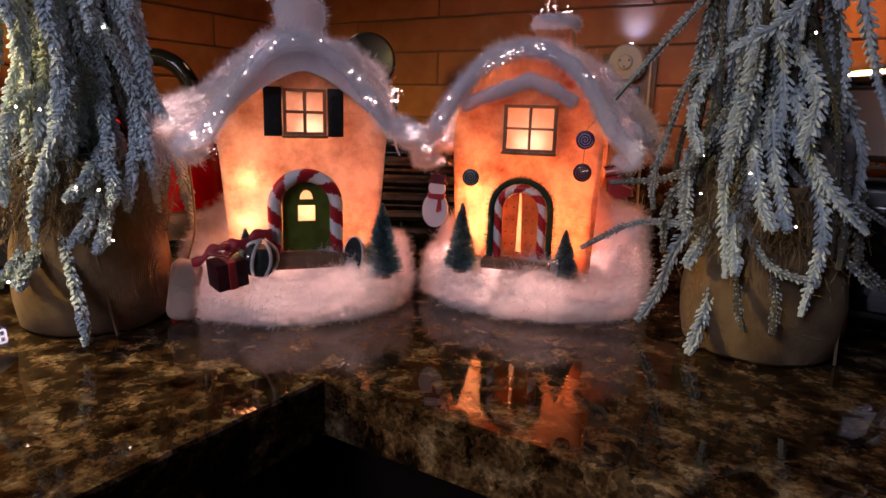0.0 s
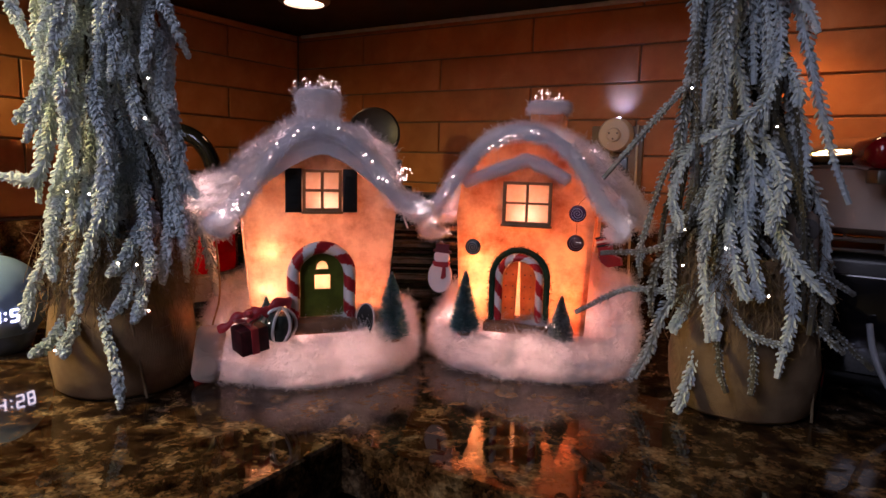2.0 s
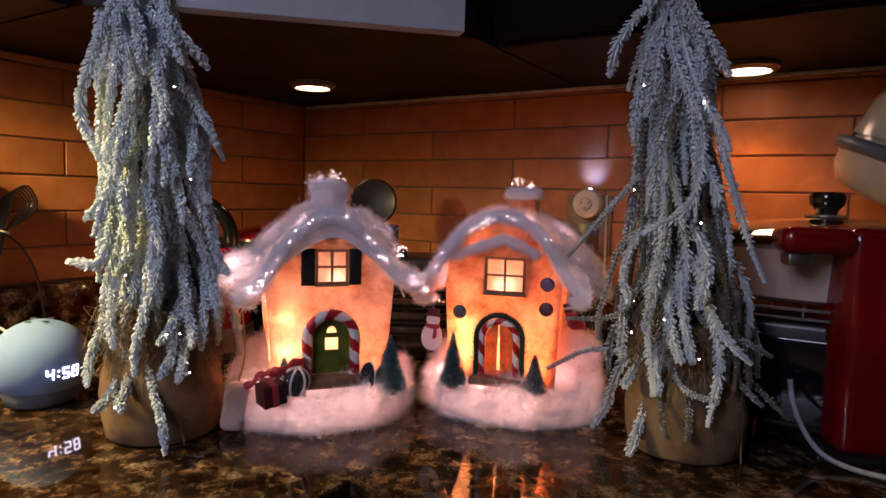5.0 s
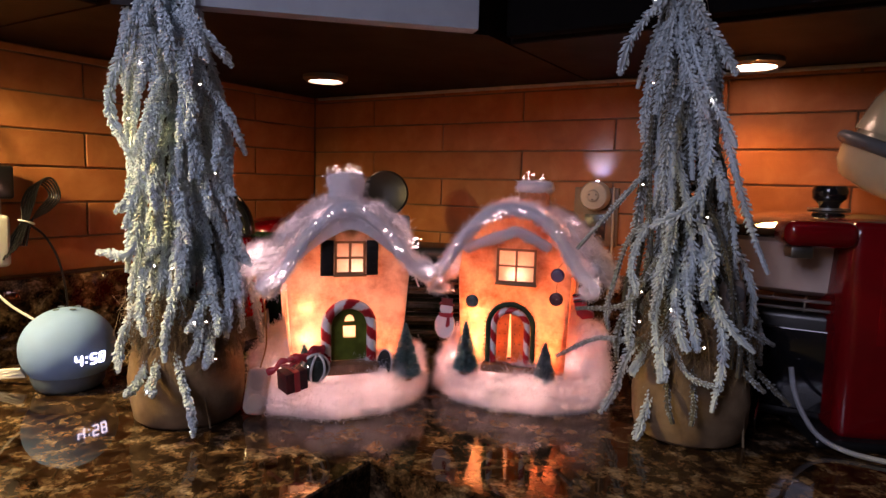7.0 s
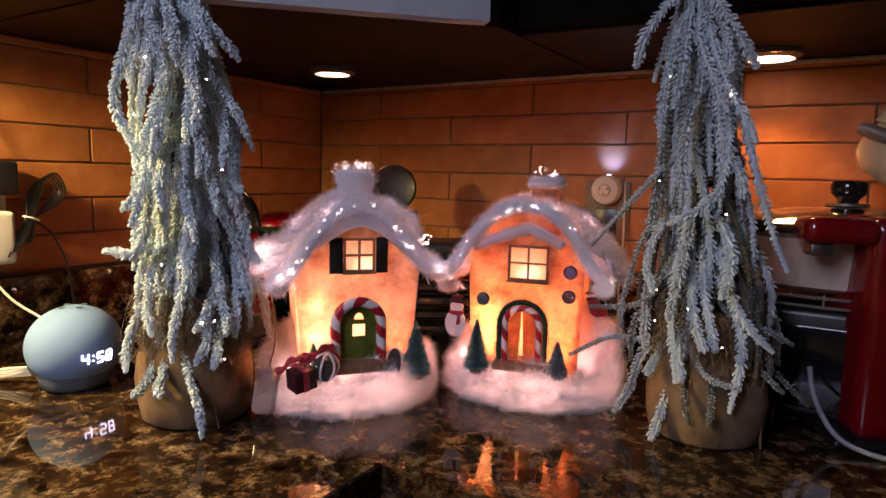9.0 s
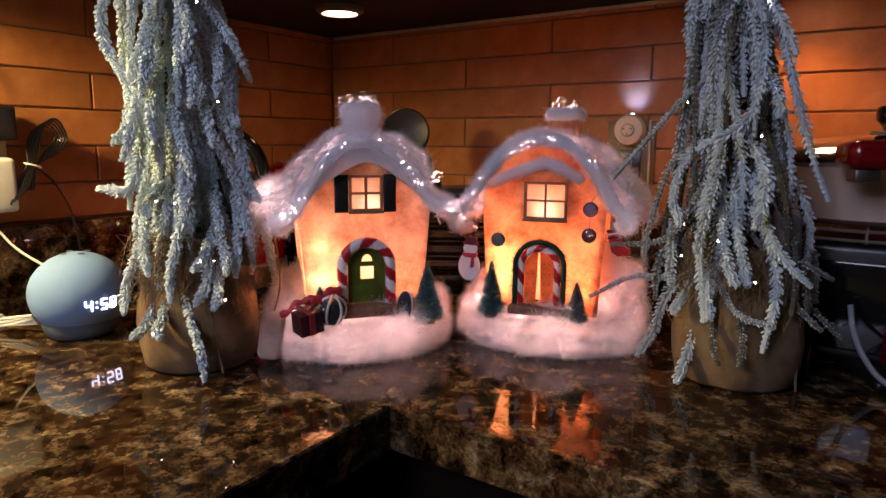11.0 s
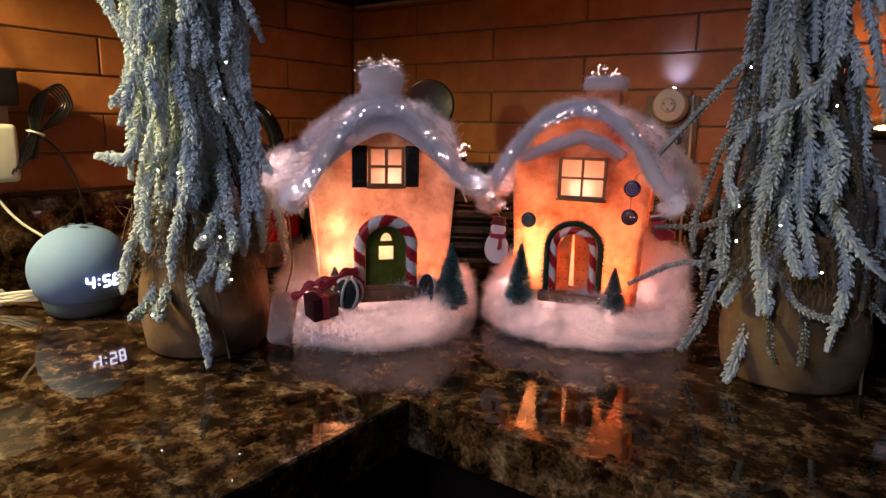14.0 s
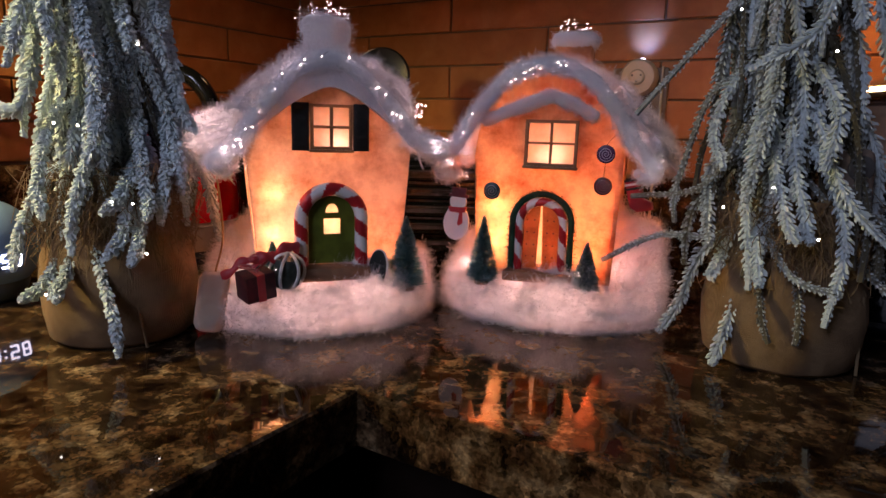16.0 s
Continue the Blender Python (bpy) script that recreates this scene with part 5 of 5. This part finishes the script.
weeping_tree(sized(*TREE_L, 0.0, FACE), "flocked weeping fir with tiny lights in a burlap sack", -0.017, UPPER_L + MIDDLE_L + LOWER_L, [], LEDS_L,
             [(0.45, 0.34, 6, 0.036, 0), (0.42, 0.29, 8, 0.042, 0), (0.36, 0.21, 9, 0.044, 0), (0.29, 0.15, 9, 0.046, 0), (0.24, 0.11, 9, 0.046, 0), (0.20, 0.085, 12, 0.050, 0), (0.17, 0.080, 12, 0.056, 0), (0.38, 0.20, 6, 0.025, 0), (0.26, 0.12, 6, 0.026, 0), (0.22, 0.085, 8, 0.036, 0), (0.14, 0.06, 12, 0.058, 1), (0.30, 0.14, 7, 0.030, 1)], 11, 1.0, (0.92, 0.86, 0.78, 0.66), True)
weeping_tree(sized(*TREE_R, 0.0, FACE, 1.05), "flocked weeping fir with tiny lights in a burlap sack", -0.042, UPPER_R + LOWER_R, TWIGS_R, LEDS_R,
             [(0.44, 0.33, 6, 0.022, 0), (0.41, 0.27, 8, 0.028, 0), (0.36, 0.21, 9, 0.033, 0), (0.31, 0.16, 9, 0.038, 0), (0.26, 0.13, 9, 0.044, 0), (0.21, 0.09, 10, 0.048, 0), (0.15, 0.070, 12, 0.058, 1), (0.22, 0.10, 9, 0.052, 1), (0.34, 0.2, 8, 0.034, 1), (0.17, 0.080, 12, 0.060, 1), (0.28, 0.13, 8, 0.040, 1), (0.16, 0.055, 9, 0.062, 0), (0.39, 0.24, 8, 0.030, 0)], 23, 1.02, (0.82, 0.66, 0.52), False)


def battery_box(m, label, button, plastic):
    t = thing("battery_box", m, label, "battery box", "battery boxes")
    part("case", boxed((-0.0115, -0.008, 0), (0.0115, 0.008, 0.047), 0.0078, 5), plastic, t)
    part("button", lathe(bmesh.new(), [(0, 0), (0.0085, 0), (0.0085, 0.001), (0.007, 0.0018), (0, 0.0018)], 28, (0, -0.0073, 0.014), pose(0, 0, 0, 90)), button, t, "round button")
    part("button", lathe(bmesh.new(), [(0, 0), (0.0085, 0), (0.0085, 0.001), (0.007, 0.0018), (0, 0.0018)], 28, (0, -0.0073, 0.034), pose(0, 0, 0, 90)), button, t, "round button")
    return t


bb = battery_box(pose(0.4145, -0.536, 0.0012, -8, 8, 45) @ Matrix.Scale(BIG, 4), "pale frosted plastic battery box leaning on the snow", BOXPLASTIC, BOXPLASTIC)
part("lead", tube(bmesh.new(), spline([(0, 0, 0.047), (0.002, 0.0, 0.075), (-0.008, 0.002, 0.12), (-0.02, 0.004, 0.16)], 24), 0.0008, 6), surf("amber_lead", (0.42, 0.24, 0.1), 0.4), bb, "thin amber lead")
bb = battery_box(pose(0.850, -0.317, 0.117, 0, -4, 26) @ Matrix.Scale(1.05, 4), "pale frosted plastic battery box hanging in the tree", surf("slate_button", (0.13, 0.12, 0.12), 0.5), surf("dull_plastic", (0.30, 0.22, 0.18), 0.5))
part("lead", tube(bmesh.new(), spline([(0, 0, 0.047), (-0.004, 0.0, 0.07), (-0.012, 0.002, 0.10), (-0.03, 0.006, 0.12)], 24), 0.0009, 6), COPPER, bb)

# ---------------------------------------------------------------- the speaker with a clock, and its leads
SPEAKER = (0.166, -0.596)
sp = thing("smart_speaker", sized(*SPEAKER, 0.0, 0), "round blue-grey cloth speaker showing the time", "speaker")
R, ZC = 0.0475, 0.0455
prof = [(R * math.cos(a), ZC + R * 0.93 * math.sin(a)) for a in [radians(-38 + 128 * k / 30) for k in range(31)]]
part("cloth_body", lathe(bmesh.new(), prof[:-1] + [(0, prof[-1][1])], 64), DOTCLOTH, sp)
part("base", lathe(bmesh.new(), [(0, 0.0004), (0.029, 0.0004), (0.0335, 0.004), (0.0362, 0.011), (prof[0][0] + 0.0004, prof[0][1] + 0.0005), (0, prof[0][1])], 64), DOTBASE, sp, "dark blue base")
for dx, dy in ((0.012, 0), (-0.012, 0), (0, 0.012), (0, -0.012)):
    part("button", lathe(bmesh.new(), [(0, 0), (0.0032, 0), (0.0032, 0.0008), (0, 0.001)], 20, (dx, dy, ZC + R * 0.955 * math.cos(0.27) - 0.0004)), DOTBASE, sp)
SEG = {"4": "bcfg", "5": "acdfg", "8": "abcdefg"}


def digit_bars(bm, char, left, low, w, h):
    bars = {"a": (left, low + h, left + w, low + h), "d": (left, low, left + w, low), "g": (left, low + h / 2, left + w, low + h / 2),
            "f": (left, low + h / 2, left, low + h), "e": (left, low, left, low + h / 2), "b": (left + w, low + h / 2, left + w, low + h), "c": (left + w, low, left + w, low + h / 2)}
    for s in SEG[char]:
        x0, z0, x1, z1 = bars[s]
        pts = []
        for k in range(5):
            x, z = x0 + (x1 - x0) * k / 4, z0 + (z1 - z0) * k / 4
            a, b = x / R, (z - ZC) / R
            q = Vector((math.cos(a) * math.cos(b), math.sin(a) * math.cos(b), math.sin(b) * 0.93)) * (R + 0.0002)
            pts.append((q.x, q.y, q.z + ZC))
        tube(bm, pts, 0.00095, 6)


bm = bmesh.new()
for char, left in (("4", -0.0165), ("5", -0.0015), ("8", 0.0085)):
    digit_bars(bm, char, left, 0.0335, 0.0058, 0.0115)
for z in (0.0365, 0.0425):
    a, b = -0.0060 / R, (z - ZC) / R
    bmesh.ops.create_icosphere(bm, subdivisions=1, radius=0.0011, matrix=Matrix.Translation((math.cos(a) * math.cos(b) * R, math.sin(a) * math.cos(b) * R, ZC + math.sin(b) * 0.93 * R)))
part("clock_digits", bm, DIGIT, sp, "glowing white digits 4:58")


def cable(name, pts, r, material, label, n=60):
    t = thing(name, Matrix(), label, "cable")
    part("lead", tube(bmesh.new(), spline(pts, n), r, 8), material, t)
    return t


cable("white_cable", [(0.030, -0.627, 0.134), (0.032, -0.620, 0.114), (0.046, -0.606, 0.088), (0.072, -0.586, 0.066), (0.125, -0.575, 0.052)], 0.0016, WHITEPLASTIC, "thin white power lead to the speaker")
for k in range(6):
    cable("white_cable", [(0.124, -0.624 - 0.001 * k, 0.012 + 0.002 * k), (0.088, -0.646, 0.008 + 0.004 * (k % 3)), (0.062, -0.672 - 0.003 * k, 0.005 + 0.005 * (k % 2)), (0.040, -0.715 + 0.004 * k, 0.0035 + 0.003 * k)], 0.0018, WHITEPLASTIC, "coiled white lead lying on the worktop", 30)
wt = thing("cable_tie", pose(0.084, -0.650, 0.0), "white tie round the coiled lead", "cable tie")
part("loop", tube(bmesh.new(), [Vector((0.003 * math.sin(a) * 0.6, 0.008 * math.cos(a), 0.0115 + 0.0095 * math.sin(a))) for a in [math.tau * k / 30 for k in range(31)]], 0.0018, 6), WHITEPLASTIC, wt)
outlet = thing("outlet", pose(0.0, -0.627, 0.190), "ivory wall outlet with two adapters", "outlet", kind="structure")
part("cover_plate", boxed((0.0005, -0.037, -0.06), (0.006, 0.037, 0.06), 0.002), IVORY, outlet)
ad = thing("power_adapter", pose(0.0062, -0.623, 0.133), "white square power adapter plugged into the wall", "adapter")
part("case", boxed((0, -0.03, 0), (0.034, 0.028, 0.066), 0.006, 4), WHITEPLASTIC, ad)
ad = thing("power_adapter", pose(0.0062, -0.616, 0.219), "black power adapter plugged into the wall", "adapter")
part("case", boxed((0, -0.03, 0), (0.032, 0.028, 0.042), 0.004, 3), BLACKPLASTIC, ad)
bun = thing("cable_bundle", pose(0, 0.012, 0.018), "bundled black lead tied with a white twist", "cable")
for k in range(5):
    o = 0.0035 * (k - 2)
    part("turn", tube(bmesh.new(), spline([(0.040, -0.611 + o, 0.124 + 0.003 * k), (0.036, -0.600 + o, 0.150), (0.033, -0.588 + o * 0.5, 0.172), (0.030, -0.582 + o, 0.195), (0.028, -0.572 + o, 0.214 + 0.002 * k), (0.026, -0.556 + o, 0.220 + 0.002 * k), (0.026, -0.546 + o, 0.205), (0.028, -0.562 + o, 0.185), (0.032, -0.584 - o * 0.5, 0.168), (0.036, -0.596 - o, 0.140)], 60), 0.0015, 6), BLACKPLASTIC, bun)
part("twist", tube(bmesh.new(), [Vector((0.033 + 0.007 * math.cos(a), -0.586 + 0.009 * math.sin(a), 0.171 - 0.003 * math.sin(a))) for a in [math.tau * k / 30 for k in range(31)]], 0.0012, 6), WHITEPLASTIC, bun, "white twist tie")
cable("black_cable", [(0.032, -0.570, 0.186), (0.026, -0.548, 0.168), (0.026, -0.533, 0.138), (0.0262, -0.525, 0.103), (0.028, -0.522, 0.060), (0.04, -0.524, 0.003), (0.08, -0.535, 0.002)], 0.0016, BLACKPLASTIC, "black lead running down the wall")
cable("black_cable", [(0.024, -0.603, 0.256), (0.016, -0.610, 0.282), (0.012, -0.622, 0.320), (0.010, -0.648, 0.37), (0.010, -0.69, 0.42)], 0.0016, BLACKPLASTIC, "black lead running up the wall")

# ---------------------------------------------------------------- behind the houses
ket = thing("electric_kettle", sized(0.122, -0.347, 0.0, 0, 1.12), "red enamel kettle with steel foot and black handle", "kettle")
part("power_base", lathe(bmesh.new(), [(0, 0.0004), (0.070, 0.0004), (0.072, 0.006), (0.066, 0.012), (0, 0.012)], 56), BLACKPLASTIC, ket)
part("steel_foot", lathe(bmesh.new(), [(0, 0.0125), (0.069, 0.0125), (0.0705, 0.018), (0.069, 0.040), (0.0655, 0.043), (0, 0.043)], 64), DARKSTEEL, ket, "brushed steel band")
part("body", lathe(bmesh.new(), [(0, 0.0432), (0.0665, 0.0432), (0.0675, 0.055), (0.066, 0.085), (0.061, 0.115), (0.052, 0.138), (0.044, 0.146), (0, 0.146)], 64), DEEPRED, ket, "glossy red enamel body")
part("lid", lathe(bmesh.new(), [(0.0, 0.1465), (0.045, 0.1465), (0.043, 0.152), (0.025, 0.159), (0.0, 0.161)], 48), BLACKPLASTIC, ket)
hp = [Vector((0.044 * math.cos(a) * 0.857, 0.044 * math.cos(a) * 0.515, 0.150 + 0.054 * math.sin(a))) for a in [math.pi * k / 30 for k in range(31)]]
part("handle", tube(bmesh.new(), hp, 0.0098, 12), BLACKGLOSS, ket, "arched black handle")
part("spout", tube(bmesh.new(), spline([(-0.05, -0.032, 0.118), (-0.062, -0.040, 0.130), (-0.070, -0.045, 0.138)], 10), [0.014 - 0.0006 * k for k in range(11)], 12), REDENAMEL, ket)

tin = thing("lidded_jar", sized(0.094, -0.204, 0.0, 0, 1.06), "dark green jar with a red domed lid", "jar")
part("jar_body", lathe(bmesh.new(), [(0, 0.0004), (0.052, 0.0004), (0.058, 0.006), (0.066, 0.06), (0.068, 0.12), (0.070, 0.140), (0.072, 0.146), (0.072, 0.153), (0.066, 0.156), (0, 0.156)], 56), GREENTIN, tin)
part("lid", lathe(bmesh.new(), [(0, 0.1562), (0.046, 0.1562), (0.045, 0.162), (0.034, 0.171), (0.018, 0.1765), (0, 0.178)], 48), REDENAMEL, tin, "red domed lid")

cm = thing("coffee_maker", sized(0.390, -0.136, 0.0, 31, 1.02), "black ribbed coffee maker with its round lid up", "coffee maker")
part("body", boxed((-0.075, -0.055, 0.0005), (0.075, 0.075, 0.128), 0.012, 4), BLACKGLOSS, cm)
for k in range(5):
    part("rib", boxed((-0.0765, -0.0640, 0.014 + 0.0218 * k), (0.0765, -0.050, 0.0325 + 0.0218 * k), 0.0065, 5), BLACKGLOSS, cm)
part("top_deck", boxed((-0.066, -0.03, 0.1285), (0.066, 0.07, 0.150), 0.008, 3), GREYLID, cm, "dark grey top")
part("lid_hinge", boxed((-0.075, 0.012, 0.150), (-0.045, 0.03, 0.196), 0.004), BLACKPLASTIC, cm)
part("lid", lathe(bmesh.new(), [(0, -0.005), (0.033, -0.005), (0.0362, -0.002), (0.0362, 0.004), (0.034, 0.006), (0.032, 0.0045), (0, 0.0045)], 48, (-0.084, 0.018, 0.230), pose(0, 0, 0, 82)), GREYLID, cm, "round dark grey lid standing open")
for z, w in ((0.112, 0.018), (0.104, 0.012)):
    part("label_bar", boxed((-0.010, -0.0600, z), (-0.010 + w, -0.0594, z + 0.004)), GREYDISC, cm, "unreadable small print", smooth=False)
part("side_knob", lathe(bmesh.new(), [(0, 0), (0.008, 0), (0.007, 0.012), (0, 0.013)], 20, (-0.035, -0.02, 0.1495)), BLACKPLASTIC, cm)

# outlet with the night light
ol = thing("outlet", pose(0.604, 0.0, 0.219), "beige double wall outlet", "outlet", kind="structure")
part("cover_plate", boxed((-0.036, -0.0065, -0.058), (0.036, -0.0005, 0.034), 0.002), surf("beige_plate", (0.20, 0.115, 0.06), 0.5), ol)
part("socket_insert", boxed((-0.017, -0.0078, -0.050), (0.017, -0.006, -0.008), 0.001), BLACKPLASTIC, ol)
nl = thing("night_light", pose(0.606, -0.007, 0.240, 90, 0, 0), "round cream plug-in night light glowing blue above", "night light")
part("case", lathe(bmesh.new(), [(0, 0), (0.0215, 0), (0.023, 0.004), (0.023, 0.015), (0.0205, 0.0195), (0, 0.021)], 40), IVORY, nl)
part("knob", lathe(bmesh.new(), [(0, 0.0205), (0.0095, 0.0202), (0.0095, 0.0225), (0.008, 0.024), (0, 0.0242)], 28), IVORY, nl)
for x, y in ((0.0055, 0.002), (-0.0055, 0.002), (0.0, -0.0055)):
    part("sensor_hole", lathe(bmesh.new(), [(0, 0.0240), (0.0012, 0.0240), (0.0012, 0.0247), (0, 0.0247)], 10, (x, y, 0)), BLACKPLASTIC, nl)
part("led", lathe(bmesh.new(), [(0, 0), (0.0028, 0), (0.0024, 0.0015), (0, 0.002)], 16, (0.002, 0.0225, 0.008), pose(0, 0, 0, -90)), NIGHTLED, nl, "blue-white lamp")
cable("beige_cable", [(0.633, -0.010, 0.254), (0.634, -0.012, 0.21), (0.635, -0.014, 0.16), (0.636, -0.026, 0.10), (0.64, -0.03, 0.004)], 0.0016, IVORY, "pale lead hanging from the outlet")

# ---------------------------------------------------------------- right hand side
ov = thing("toaster_oven", sized(0.953, -0.120, 0.0, 0, 1.04), "black toaster oven under a wire rack", "toaster oven")
part("body", boxed((-0.17, -0.10, 0.008), (0.17, 0.088, 0.122), 0.008, 3), BLACKPLASTIC, ov)
part("door_glass", boxed((-0.12, -0.104, 0.02), (0.16, -0.1005, 0.105), 0.002), BLACKGLASS, ov)
part("knob", lathe(bmesh.new(), [(0, 0), (0.009, 0), (0.008, 0.010), (0, 0.011)], 24, (-0.142, -0.1003, 0.10), pose(0, 0, 0, 90)), CHROME, ov, "small chrome knob")
for x in (-0.14, 0.14):
    for y in (-0.08, 0.07):
        part("foot", lathe(bmesh.new(), [(0, 0.0004), (0.010, 0.0004), (0.010, 0.008), (0, 0.008)], 16, (x, y, 0)), BLACKPLASTIC, ov)
rack = thing("wire_rack", sized(0.953, -0.120, 0.1272, 0, 1.04), "chrome wire rack on the toaster oven", "rack")
for y, z in ((-0.105, 0.012), (-0.105, 0.003), (0.085, 0.012), (0.085, 0.003)):
    part("rail", tube(bmesh.new(), [(-0.165, y, z), (0.165, y, z)], 0.0018, 8), STEEL, rack)
for k in range(12):
    x = -0.16 + 0.32 * k / 11
    part("wire", tube(bmesh.new(), [(x, -0.105, 0.0135), (x, 0.085, 0.0135)], 0.0012, 6), STEEL, rack)
    if k in (0, 4, 7, 11):
        part("strut", tube(bmesh.new(), [(x, -0.105, 0.0005), (x, -0.105, 0.014)], 0.0015, 6), STEEL, rack)
pot = thing("casserole", sized(0.921, -0.125, 0.1426, 0, 1.015), "cream oval casserole with a chrome lid and black knob", "casserole")
ell = Matrix.Diagonal((1.35, 0.92, 1, 1))
part("dish", lathe(bmesh.new(), [(0, 0), (0.092, 0), (0.102, 0.006), (0.108, 0.040), (0.110, 0.056), (0.104, 0.058), (0, 0.056)], 64, turn=ell), CERAMIC, pot)
part("lid", lathe(bmesh.new(), [(0.0, 0.0585), (0.108, 0.0585), (0.111, 0.062), (0.106, 0.067), (0.080, 0.079), (0.045, 0.087), (0.0, 0.090)], 64, turn=ell), CHROME, pot, "shiny chrome lid")
part("lid_washer", lathe(bmesh.new(), [(0, 0.0895), (0.022, 0.0895), (0.021, 0.092), (0, 0.092)], 28), STEEL, pot)
part("lid_knob", lathe(bmesh.new(), [(0.0, 0.092), (0.010, 0.092), (0.0115, 0.097), (0.0175, 0.103), (0.0185, 0.112), (0.016, 0.117), (0, 0.117)], 36), BLACKGLOSS, pot, "round black knob")

gb = thing("glass_bowls", pose(1.016, -0.100, 0.283, 0, 24, -8) @ Matrix.Scale(0.97, 4), "two glass bowls rim to rim with a grey ring", "bowl")
shell = [(0.0, -0.050), (0.055, -0.049), (0.082, -0.042), (0.093, -0.026), (0.096, -0.006)]
part("lower_bowl", lathe(bmesh.new(), shell + [(r - 0.004, z + 0.003) for r, z in reversed(shell[1:])] + [(0, -0.047)], 56), GLASS, gb, "clear glass")
part("upper_bowl", lathe(bmesh.new(), [(r * 0.96, -z * 1.9 + 0.002) for r, z in reversed(shell)] + [((r - 0.004) * 0.96 if r else 0, -z * 1.9 - 0.003) for r, z in shell], 56), GLASS, gb, "clear glass")
part("ring", tube(bmesh.new(), [Vector((0.097 * math.cos(a), 0.097 * math.sin(a), 0)) for a in [math.tau * k / 60 for k in range(61)]], 0.0075, 10), GASKET, gb, "dark grey ring")

co = thing("can_opener", sized(0.948, -0.205, 0.0, 22, 1.05), "tall red enamel electric can opener", "can opener")
part("column", boxed((-0.024, -0.05, 0.006), (0.037, 0.05, 0.216), 0.012, 4), REDENAMEL, co)
part("foot", boxed((-0.045, -0.060, 0.0005), (0.042, 0.06, 0.010), 0.004, 3), BLACKPLASTIC, co, "black foot")
hd = boxed((-0.082, -0.055, 0.190), (-0.018, -0.010, 0.215), 0.010, 4)
part("lever_head", hd, REDENAMEL, co, "red lever arm")
part("cutter", boxed((-0.076, -0.050, 0.1795), (-0.056, -0.030, 0.1905), 0.002), STEEL, co, "steel cutter")
part("side_plate", boxed((0.004, -0.0515, 0.10), (0.030, -0.0495, 0.196), 0.001), REDENAMEL, co)
cable("white_cable", [(0.901, -0.255, 0.073), (0.905, -0.261, 0.053), (0.914, -0.268, 0.032), (0.930, -0.276, 0.013), (0.953, -0.281, 0.005), (0.984, -0.284, 0.0035), (1.02, -0.284, 0.0035)], 0.0026, GREYDISC, "pale grey lead curling down to the worktop")
tool = thing("steel_spreader", pose(0.872, -0.262, 0.0005, 0, 0, 40) @ Matrix.Scale(1.05, 4), "small bright steel spreader leaning on the can opener", "utensil")
bm = bmesh.new()
tube(bm, spline([(0, 0, 0.002), (0.003, 0.004, 0.014), (0.010, 0.010, 0.030)], 14), [0.0012 + 0.0028 * math.sin(math.pi * k / 14) for k in range(15)], 8, 0.35)
part("blade", bm, CHROME, tool)

# ---------------------------------------------------------------- wall tiles, one by one
PITCH, LONG, JOINT = 0.0492, 0.3165, 0.0024
ROWZ = [0.1144 + PITCH * k for k in range(7)]


def tile_mesh(length, height, vertical_axis):
    bm = bmesh.new()
    if vertical_axis == "north":
        box(bm, (JOINT / 2, 0, JOINT / 2), (length - JOINT / 2, 0.0095, height - JOINT / 2), 0.0011, 1)
    else:
        box(bm, (-0.0095, JOINT / 2, JOINT / 2), (0, length - JOINT / 2, height - JOINT / 2), 0.0011, 1)
    me = bpy.data.meshes.new("tile")
    bm.to_mesh(me)
    bm.free()
    me.materials.append(TILE)
    return me


cache = {}


def lay(wall, side, start, end, z, height):
    key = (side, round(end - start, 4), round(height, 4))
    if key not in cache:
        cache[key] = tile_mesh(end - start, height, side)
    ob = new("tile", cache[key])
    ob.parent = wall
    ob.location = (start, 0.0, z) if side == "north" else (0.0, start, z)


for r, z in enumerate(ROWZ):
    h = min(PITCH, UNDER - z)
    if h < 0.004:
        continue
    first = 0.153 if r % 2 else 0.311
    x = first - LONG
    while x < 1.7:
        if x + LONG > 0.005:
            lay(wall_north, "north", max(x, 0.0), x + LONG, z, h)
        x += LONG
    y = -0.159 if r % 2 else -0.317
    y += LONG
    while y > -1.7:
        if y - LONG < -0.005:
            lay(wall_west, "west", y - LONG, min(y, 0.0), z, h)
        y -= LONG
